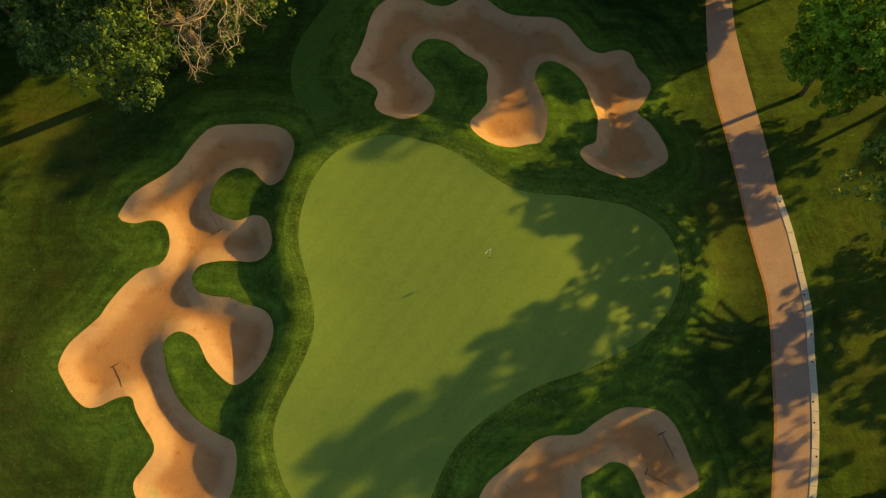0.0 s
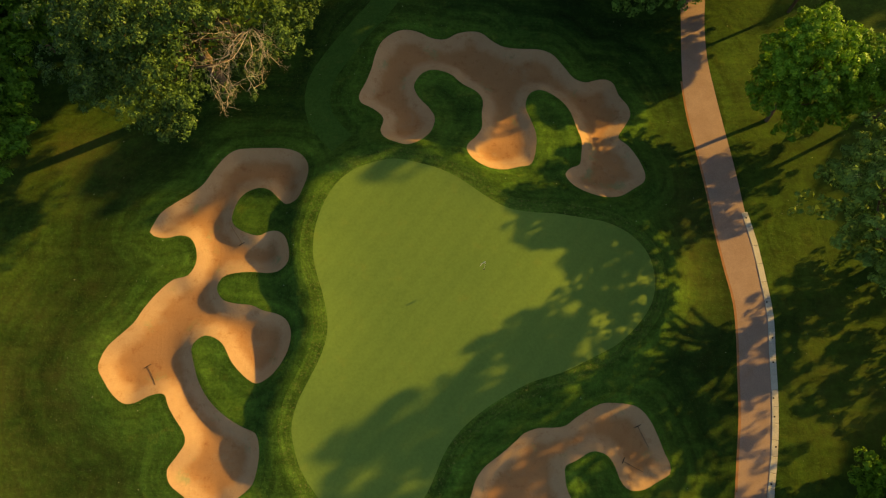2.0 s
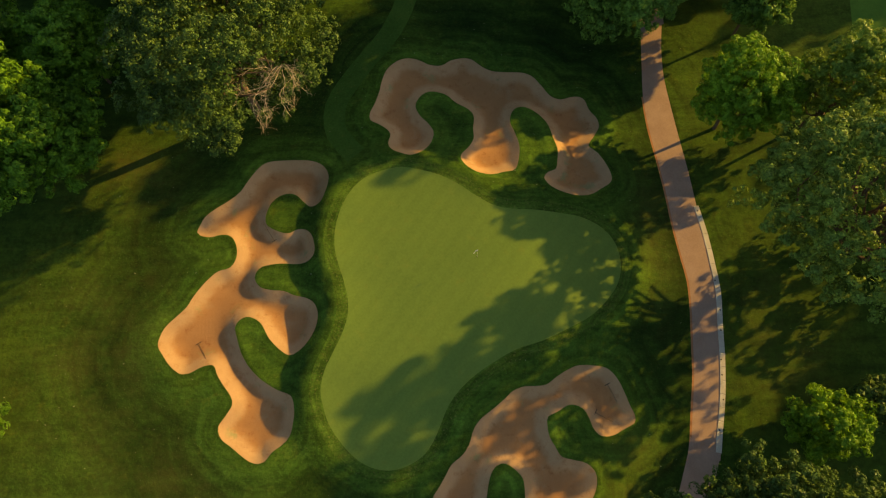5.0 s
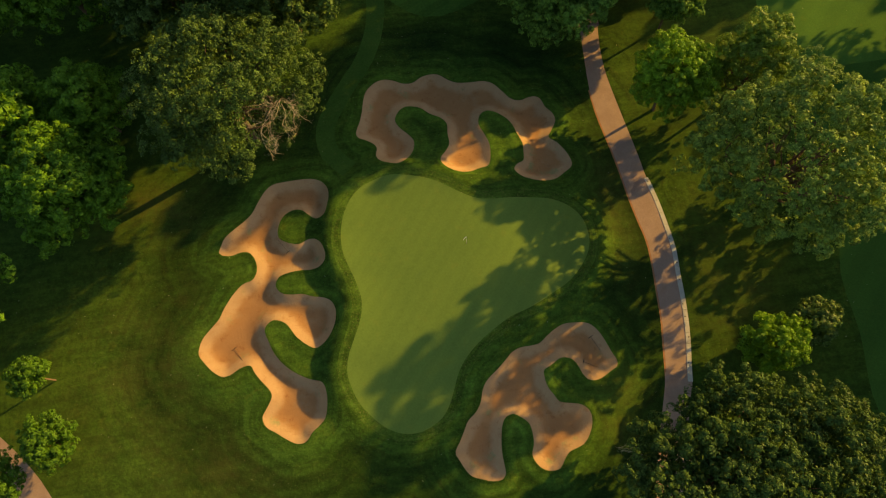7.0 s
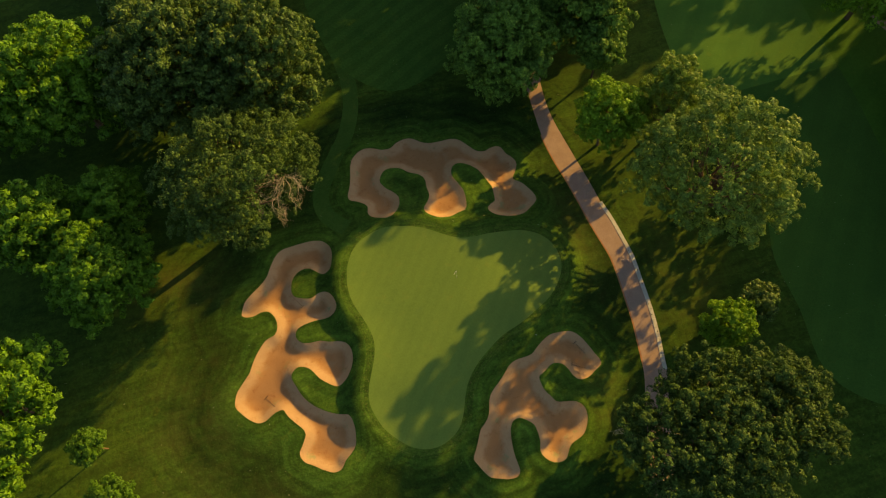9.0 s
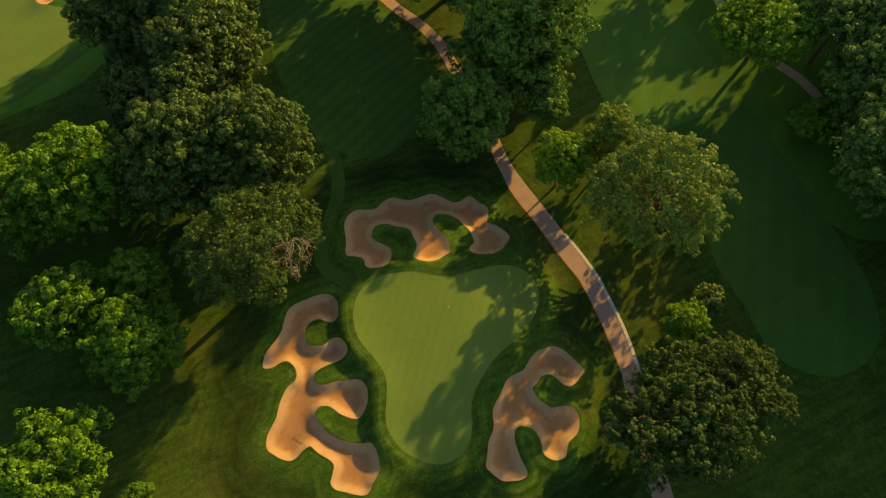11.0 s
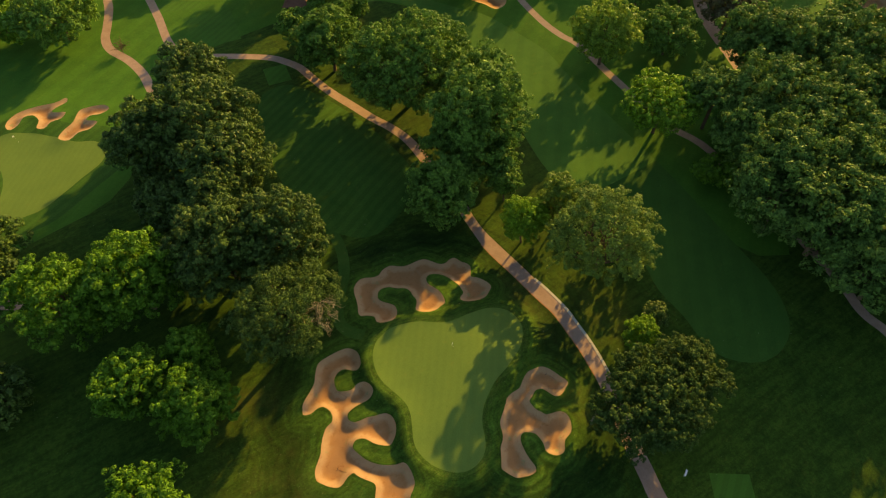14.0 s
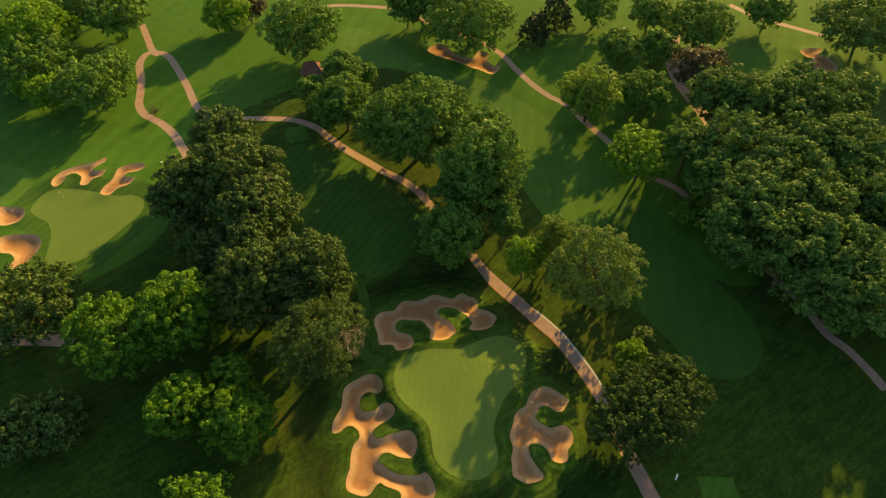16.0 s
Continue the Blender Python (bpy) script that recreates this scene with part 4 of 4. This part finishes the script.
dead_oak = tree("oak", -19.6, 15.2, 7.9, 15.6, 99, puff=0.34, leaf=0.155, leaves=32, keep=0.64, stem=0.30, hollow=((4.4, -4.2, 11.3, 2.6),), fine=True, label="broad oak with one bleached leafless branch beside the bunker")
for n, (kind, x, y, radius, tall, *stem) in enumerate(TREES):
    # leaf clusters: finest on the crowns that the walk passes nearest
    puff, leaf, leaves = (0.36, 0.20, 36) if kind in ("lime", "pale_lime", "linden") else (0.34, 0.19, 36) if kind in ("wide_oak", "young_maple") else (0.44, 0.25, 38) if math.hypot(x, y) < 40 else (0.58, 0.38, 24)
    grown = tree(kind, x, y, radius, tall, 100 + n, puff, leaf, leaves, group=STANDS.get(kind, ""), stem=stem[0] if stem else None,
         keep=0.6 if radius < 2.6 or x < -46 else 1.3 if kind == "lime" else 0.8 if kind == "wide_oak" else 0.72 if kind == "linden" else 1.0, oval=1.22 if kind == "wide_oak" else 1.0,
         hollow=((-4.6, 0.6, 4.2, 2.2), (-4.2, 3.6, 4.2, 2.2), (-1.0, 5.6, 5.0, 2.2), (-0.6, 2.4, 4.8, 2.2), (2.6, 3.6, 6.0, 2.3), (5.0, 5.4, 6.9, 2.3)) if kind == "linden" else ())
    if kind == "wide_oak":
        path_oak = grown
FIELD_TREES = [
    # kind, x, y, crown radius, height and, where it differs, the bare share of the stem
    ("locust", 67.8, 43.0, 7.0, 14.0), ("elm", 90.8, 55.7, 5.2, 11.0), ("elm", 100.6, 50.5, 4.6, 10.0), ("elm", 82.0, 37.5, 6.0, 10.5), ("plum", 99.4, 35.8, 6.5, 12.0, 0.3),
    ("lime", 62.3, 20.0, 7.2, 10.6, 0.36), ("ash", 70.8, 14.9, 5.2, 13.0, 0.42), ("elm", 22.6, 113.3, 10.5, 15.0), ("elm", 117.3, 51.4, 9.0, 13.0), ("elm", 64.4, 89.2, 12.0, 15.0),
    ("elm", -31.8, 120.7, 8.8, 13.0), ("ash", 91.2, 22.0, 7.0, 16.0), ("ash", 94.4, 13.6, 9.0, 17.0), ("ash", 104.0, 8.2, 9.5, 17.0), ("ash", 115.5, 6.2, 5.5, 15.0),
    ("ash", 78.7, 6.3, 8.5, 17.0),
]
EAST_WOOD = [
    ("ash", 69.0, 3.0, 7.3, 13.8), ("ash", 77.5, -4.5, 9.5, 17.0), ("ash", 89.9, -2.8, 8.8, 17.0), ("ash", 60.0, -9.5, 7.3, 16.5), ("ash", 62.2, -17.4, 7.6, 17.0),
    ("ash", 66.8, -5.6, 7.8, 17.0), ("ash", 97.5, -7.9, 9.0, 16.0), ("ash", 87.9, -16.9, 8.0, 16.0), ("ash", 66.5, -23.0, 7.0, 17.0), ("ash", 61.8, -28.2, 7.4, 14.5),
    ("ash", 72.2, -13.4, 7.3, 17.0), ("lime", 10.1, 139.3, 7.0, 11.0), ("elm", -17.4, 154.6, 8.0, 13.0), ("elm", -24.1, 168.2, 8.5, 13.0), ("lime", -39.6, 160.0, 11.0, 14.0),
    ("elm", -43.2, 144.3, 9.5, 11.0),
]
WOOD_EDGE = [
    ("lime", -42.5, 127.3, 5.4, 9.0), ("lime", -47.1, 135.6, 3.7, 7.0), ("elm", -24.9, 131.4, 3.7, 9.0), ("elm", 112.9, 65.2, 5.6, 11.0), ("elm", 102.6, 76.9, 5.6, 11.0),
    ("pine", 91.8, 82.5, 5.0, 13.0), ("pine", 81.2, 80.0, 4.0, 9.0), ("elm", 142.3, 46.1, 6.0, 11.0), ("ash", 153.5, 23.5, 12.0, 13.0), ("elm", 56.3, 110.1, 5.5, 12.0),
    ("maple", 62.0, 4.1, 3.2, 3.8), ("oak", -66.4, 30.5, 4.2, 7.0), ("oak", -60.8, 29.0, 4.6, 6.5), ("elm", 62.8, 107.6, 7.0, 12.0), ("plum", 17.6, 140.8, 4.9, 9.0),
    ("elm", 30.4, 88.8, 2.2, 6.0),
]
# trees out of view, added only to shade the south-eastern ground
UNSEEN_SHADE_TREES = [
    ("ash", 84.0, -30.0, 9.0, 14.0), ("ash", 78.0, -42.0, 9.0, 14.0), ("ash", 70.0, -55.0, 9.0, 14.0), ("ash", 92.0, -50.0, 9.0, 14.0),
]
FAR_TREES = FIELD_TREES + EAST_WOOD + WOOD_EDGE + UNSEEN_SHADE_TREES
for n, (kind, x, y, radius, tall, *stem) in enumerate(FAR_TREES):
    tree(kind, x, y, radius, tall, 300 + n, group=STANDS.get(kind, "") if kind != "oak" else "", stem=stem[0] if stem else None, keep=0.66 if kind == "ash" else 0.8, puff=0.68, leaf=0.46, leaves=20)

# ---- bare branches of the oak beside the bunker ----
def twig(rng, pieces, start, way, length, radius, level):
    start, way = Vector(start), Vector(way).normalized()
    path, p = [start], start
    for _ in range(4):
        way = (way + Vector(rng.normal(size=3)) * 0.28).normalized()
        p = p + way * length / 4
        path.append(p)
    pieces.append(tube([tuple(q) for q in path], np.linspace(radius, radius * 0.5, 5), 4))
    if level:
        for k in range(4 if level > 1 else 3):
            q = path[1 + k % 4]
            turned = (way + Vector(rng.normal(size=3)) * Vector((1, 1, 0.5)).length * 0.42).normalized()
            twig(rng, pieces, q, turned, length * rng.uniform(0.5, 0.75), radius * 0.55, level - 1)


rng = np.random.default_rng(77)
pieces = []
base = dead_oak.location
hub = Vector((-14.7, 13.7, 9.8))
pieces.append(tube([tuple(Vector(p) - base) for p in ((-19.2, 15.4, 6.5), (-18.0, 14.8, 8.6), (-16.4, 14.4, 9.6), tuple(hub))], [0.2, 0.15, 0.10, 0.07], 7))
for tip in ((-15.0, 8.6, 10.0), (-13.6, 9.0, 9.6), (-18.9, 10.8, 10.6), (-12.8, 11.6, 10.2), (-16.4, 9.2, 9.6), (-17.6, 10.2, 10.2), (-17.4, 12.0, 11.0), (-13.2, 11.0, 10.4)):
    tip = Vector(tip)
    step = (tip - hub).length / 11
    way, path = (tip - hub).normalized(), [hub]
    while (tip - path[-1]).length > step * 1.2 and len(path) < 18:
        way = (way * 0.8 + (tip - path[-1]).normalized() * 0.5 + Vector(rng.normal(size=3)) * 0.36).normalized()
        path.append(path[-1] + way * step)
    n = len(path)
    pieces.append(tube([tuple(q - base) for q in path], np.linspace(0.030, 0.008, n), 5))
    for k in range(2, n - 1):
        turned = (path[k + 1] - path[k]).normalized() + Vector(rng.normal(size=3)) * 0.6
        twig(rng, pieces, path[k] - base, turned, rng.uniform(0.5, 1.5), 0.012, 2 if k % 2 else 1)
bare_limb = mesh_object("dead_branch", *joined(pieces), DEADWOOD, True, dead_oak)
tagged(bare_limb, "leafless bleached grey dead branch")

rng = np.random.default_rng(19)
pieces = [limb(rng, (0, 0, 2.6), (-7.2, 2.3, 4.4), 0.09, 0.035, 0.05)]
for k in range(4):
    twig(rng, pieces, (-7.2, 2.3, 4.4), (-0.9 + 0.2 * k, 0.7 - 0.4 * k, 0.25), 1.5, 0.02, 2)
tagged(mesh_object("dead_branch", *joined(pieces), DEADWOOD, True, path_oak), "small bleached dead branch at the crown's edge")

# ---- small leafless tree inside the path loop ----
bare_tree = tagged(new("bare_tree"), "small leafless reddish brown tree beside the path loop", "tree")
bare_tree.location = (-22.2, 109.0, ground_z(-22.2, 109.0))
rng = np.random.default_rng(41)
pieces = []
for k in range(16):
    a = k * 2.4
    twig(rng, pieces, (0, 0, 0.7 + 0.07 * k), (math.cos(a), math.sin(a), 0.7 + 0.03 * k), 1.7, 0.05, 2)
mesh_object("twigs", *joined(pieces), BARK, True, bare_tree)
mesh_object("trunk", *tube([(0, 0, -0.2), (0, 0, 0.6), (0.05, 0, 1.9)], [0.16, 0.12, 0.07], 8), BARK, True, bare_tree)

# ---- kerb beside the path ----
kerb = tagged(new("kerb_wall"), "low pale concrete kerb wall along the path edge", "kerb wall", kind="structure")
line = on_land(smooth(KERB_LINE, 1.15, False))
way = np.gradient(line, axis=0)
way /= np.linalg.norm(way, axis=1)[:, None]
side = np.stack([way[:, 1], -way[:, 0]], 1)
if side[:, 0].mean() < 0:
    side = -side
inner, outer = line - side * 0.20, line + side * 0.26
lift = height(line)
rng = np.random.default_rng(9)
for k in range(len(line) - 1):
    gap = 0.004
    t0, t1 = gap, 1 - gap
    corners = [inner[k] + (inner[k + 1] - inner[k]) * t0, inner[k] + (inner[k + 1] - inner[k]) * t1, outer[k] + (outer[k + 1] - outer[k]) * t1, outer[k] + (outer[k + 1] - outer[k]) * t0]
    mid = np.mean(corners, 0)
    top = 0.035 + rng.normal() * 0.004
    verts = [(*c, lift[k] - 0.3) for c in corners] + [(*c, lift[k] + top - 0.025) for c in corners]
    verts += [(*(c + (mid - c) * 0.05), lift[k] + top) for c in corners]
    quads = [(8, 9, 10, 11)] + [(a, (a + 1) % 4, 4 + (a + 1) % 4, 4 + a) for a in range(4)] + [(4 + a, 4 + (a + 1) % 4, 8 + (a + 1) % 4, 8 + a) for a in range(4)]
    mesh_object("block", verts, quads, KERB, False, kerb)


def disc(x, y, z, r, h, sides=10):
    return tube([(x, y, z - h), (x, y, z)], [r, r], sides)


for k, f in ((0, 0.4), (5, 0.2), (7, 0.6), (9, 0.3), (11, 0.5), (12, 0.6), (14, 0.4), (16, 0.7)):
    if k < len(line) - 1:
        p = (inner[k] + (outer[k] - inner[k]) * (0.45 + 0.2 * math.sin(k)))
        p = p + (line[k + 1] - line[k]) * f
        mesh_object("anchor_plate", *disc(p[0], p[1], lift[k] + 0.05, 0.065, 0.05), DARK, False, kerb)

# ---- flagsticks ----
def flagstick(x, y, tall, label):
    top = tagged(new("flagstick"), label, "flagstick")
    x, y = on_land([(x, y)])[0]
    top.location = (x, y, ground_z(x, y))
    pole = mesh_object("pole", *tube([(0, 0, -0.15), (0, 0, tall * 0.5), (0, 0, tall)], [0.008, 0.007, 0.006], 8), WHITE, True, top)
    verts, quads, n = [], [], 8
    for i in range(n + 1):
        t = i / n
        sway = 0.07 * math.sin(5.0 * t) * t
        drop = 0.12 * t * t
        for z in (0.0, -0.14, -0.28):
            verts.append((-0.40 * t * 0.9, -0.40 * t * 0.42 + sway, tall - 0.03 + z - drop))
    for i in range(n):
        for k in range(2):
            a = i * 3 + k
            quads.append((a, a + 3, a + 4, a + 1))
    cloth = mesh_object("flag", verts, quads, WHITE, True, pole)
    thick = cloth.modifiers.new("cloth", "SOLIDIFY")
    thick.thickness = 0.006
    mesh_object("cup", *tube([(0, 0, -0.12), (0, 0, 0.004)], [0.054, 0.054], 14), DARK, False, top)
    return top


flagstick(0.1, 0.55, 2.1, "slim white flagstick with small white flag on the green")
flagstick(-48.9, 89.9, 2.1, "distant white flagstick with small white flag")


# ---- rakes lying in the sand ----
def rake(x0, y0, x1, y1):
    """A bunker rake; its head at the first place."""
    top = tagged(new("bunker_rake"), "dark wooden bunker rake lying in the sand", "rake", group="bunker rakes")
    (x0, y0), (x1, y1) = on_land([(x0, y0), (x1, y1)])
    z0 = ground_z(x0, y0)
    length = math.hypot(x1 - x0, y1 - y0)
    top.location = (x0, y0, z0 + 0.045)
    top.rotation_euler = (0, 0, math.atan2(y1 - y0, x1 - x0))
    lie = [(length * t, 0, ground_z(x0 + (x1 - x0) * t, y0 + (y1 - y0) * t) - z0 - 0.045 + 0.018 + 0.03 * (1 - t)) for t in (0, 0.25, 0.5, 0.75, 1)]
    mesh_object("handle", *tube(lie, [0.017, 0.017, 0.016, 0.016, 0.015], 8), WOOD, True, top)
    bar = bmesh.new()
    bmesh.ops.create_cube(bar, size=1.0, matrix=Matrix.LocRotScale((0, 0, 0.02), None, (0.045, 0.54, 0.04)))
    bmesh.ops.bevel(bar, geom=bar.edges[:], offset=0.012, segments=2, affect="EDGES")
    mesh = bpy.data.meshes.new("head")
    bar.to_mesh(mesh)
    bar.free()
    mesh.materials.append(DARK)
    head = new("head", mesh)
    head.parent = top
    for k in range(11):
        mesh_object("tine", *tube([(-0.01, -0.25 + 0.05 * k, 0.01), (-0.04, -0.25 + 0.05 * k, -0.055)], [0.008, 0.004], 5), DARK, False, head)


for place in ((-23.48, -6.1, -22.68, -7.4), (-17.5, 2.6, -18.3, 3.9), (10.0, -10.6, 10.6, -12.0), (8.8, -12.75, 10.1, -13.5)):
    rake(*place)


# ---- tee furniture ----
def box(name, size, at, mat, parent, turn=0.0, bevel=0.01):
    bm = bmesh.new()
    bmesh.ops.create_cube(bm, size=1.0, matrix=Matrix.LocRotScale(at, Euler((0, 0, turn)), size))
    bmesh.ops.bevel(bm, geom=bm.edges[:], offset=bevel, segments=2, affect="EDGES")
    mesh = bpy.data.meshes.new(name)
    bm.to_mesh(mesh)
    bm.free()
    mesh.materials.append(mat)
    ob = new(name, mesh)
    ob.parent = parent
    return ob


bench = tagged(new("bench"), "small white painted bench beside the tee", "bench")
bench.location = (17.35, -32.85, ground_z(17.35, -32.85))
bench.rotation_euler = (0, 0, radians(25))
box("seat", (0.9, 0.24, 0.045), (0, 0, 0.44), WHITE, bench)
for sx in (-0.36, 0.36):
    box("leg", (0.06, 0.22, 0.44), (sx, 0, 0.21), WHITE, bench)
box("backrest", (0.35, 0.045, 0.2), (0.35, 0.12, 0.56), WHITE, bench)

marker_post = tagged(new("marker_post"), "thin yellow marker post beside the path fork", "post")
marker_post.location = (-14.4, 146.4, ground_z(-14.4, 146.4))
YELLOW = plain("yellow_paint", (0.55, 0.6, 0.12), 0.5)
box("post", (0.3, 0.12, 1.5), (0, 0, 0.7), YELLOW, marker_post)
box("foot", (0.5, 0.3, 0.08), (0, 0, 0.02), DARK, marker_post)

marker = tagged(new("tee_marker", None), "small white round marker on the grass", "marker")
marker.location = (-26.7, 89.2, ground_z(-26.7, 89.2))
mesh_object("ball", *tube([(0, 0, 0.0), (0, 0, 0.1), (0, 0, 0.25), (0, 0, 0.38), (0, 0, 0.42)], [0.14, 0.23, 0.26, 0.16, 0.04], 12), WHITE, True, marker)
mesh_object("spike", *tube([(0, 0, -0.15), (0, 0, 0.02)], [0.02, 0.03], 6), DARK, True, marker)

# ---- shelter beyond the path ----
shelter = tagged(new("shelter"), "small wooden shelter with a brown hipped roof", "shelter")
shelter.location = (20.6, 102.3, ground_z(20.6, 102.3))
shelter.rotation_euler = (0, 0, radians(-35))
roof = [(-3.5, -3.1, 2.3), (3.5, -3.1, 2.3), (3.5, 3.1, 2.3), (-3.5, 3.1, 2.3), (-0.7, 0, 4.7), (0.7, 0, 4.7), (-3.5, -3.1, 2.15), (3.5, -3.1, 2.15), (3.5, 3.1, 2.15), (-3.5, 3.1, 2.15)]
cover = mesh_object("roof", roof, [(0, 1, 5, 4), (1, 2, 5), (2, 3, 4, 5), (3, 0, 4), (6, 7, 1, 0), (7, 8, 2, 1), (8, 9, 3, 2), (9, 6, 0, 3), (9, 8, 7, 6)], SHINGLE, False, shelter)
for a, b in ((4, 5), (0, 4), (3, 4), (1, 5), (2, 5)):
    mesh_object("ridge_cap", *tube([roof[a], roof[b]], [0.11, 0.11], 6), SHINGLE, True, cover)
for a, b in ((6, 7), (7, 8), (8, 9), (9, 6)):
    mesh_object("eaves_board", *tube([roof[a], roof[b]], [0.09, 0.09], 4), WOOD, False, cover)
for at, size in (((0, 2.0, 1.1), (5.2, 0.12, 2.3)), ((-2.55, 0, 1.1), (0.12, 3.9, 2.3)), ((2.55, 0, 1.1), (0.12, 3.9, 2.3))):
    box("wall", size, at, SIDING, shelter)
for sx in (-2.5, 0.0, 2.5):
    box("post", (0.14, 0.14, 2.35), (sx, -2.0, 1.12), WOOD, shelter)

# ---- long grass, thickest along the lips of the bunkers ----
rng = np.random.default_rng(21)
spots = [rng.uniform((-34, -30), (28, 28), (90000, 2))]
for b in NEAR_BUNKERS:
    seg = np.roll(b, -1, 0) - b
    k = rng.integers(0, len(b), 26000)
    n = np.stack([seg[k, 1], -seg[k, 0]], 1) / (np.linalg.norm(seg[k], axis=1)[:, None] + 1e-9)
    spots.append(b[k] + seg[k] * rng.random((len(k), 1)) + n * (np.abs(rng.normal(size=(len(k), 1))) * 0.22) * rng.choice((-1, 1), (len(k), 1)))
spots = np.vstack(spots)
bad = inside(collar_line, spots) | inside(near_path, spots)
for b in NEAR_BUNKERS:
    bad |= inside(b, spots)
for p in PATHS[1:3]:
    bad |= inside(p, spots)
spots = spots[~bad]
lie = height(spots)
n = len(spots)
bend = unit(np.column_stack([rng.normal(size=(n, 2)), np.full(n, 1.1)]))
across = unit(np.cross(bend, rng.normal(size=(n, 3))))
tall = rng.uniform(0.05, 0.14, n)[:, None]
root = np.column_stack([spots, lie - 0.01])
blades = np.stack([root - across * 0.009, root + across * 0.009, root + bend * tall], 1)
mesh = bpy.data.meshes.new("long_grass")
mesh.vertices.add(n * 3)
mesh.vertices.foreach_set("co", blades.astype(np.float32).ravel())
mesh.loops.add(n * 3)
mesh.loops.foreach_set("vertex_index", np.arange(n * 3, dtype=np.int32))
mesh.polygons.add(n)
mesh.polygons.foreach_set("loop_start", np.arange(0, n * 3, 3, dtype=np.int32))
mesh.materials.append(foliage("grass_blade", (0.020, 0.060, 0.006), (0.065, 0.125, 0.014)))
mesh.update(calc_edges=True)
tagged(new("long_grass", mesh), "long unmown grass round bunkers and green", "grass", kind="stuff")

# ---- pale flecks of fallen petals and leaves on the grass ----
rng = np.random.default_rng(33)
spots = rng.uniform((-60, -36), (55, 60), (900, 2))
bad = inside(green_line, spots)
for b in NEAR_BUNKERS + PATHS[:3]:
    bad |= inside(b, spots)
spots = spots[~bad]
flecks = leaf_quads(rng, np.column_stack([spots, height(spots) + 0.07]), unit(rng.normal(size=(len(spots), 3)) * 0.4 + [0, 0, 1]), 0.065)
mesh = bpy.data.meshes.new("fallen_petals")
mesh.from_pydata(flecks.reshape(-1, 3).tolist(), [], np.arange(len(spots) * 4).reshape(-1, 4).tolist())
mesh.materials.append(plain("pale_petal", (0.55, 0.52, 0.40), 0.8))
tagged(new("fallen_petals", mesh), "small pale fallen petals scattered on the grass", "petals", kind="stuff")
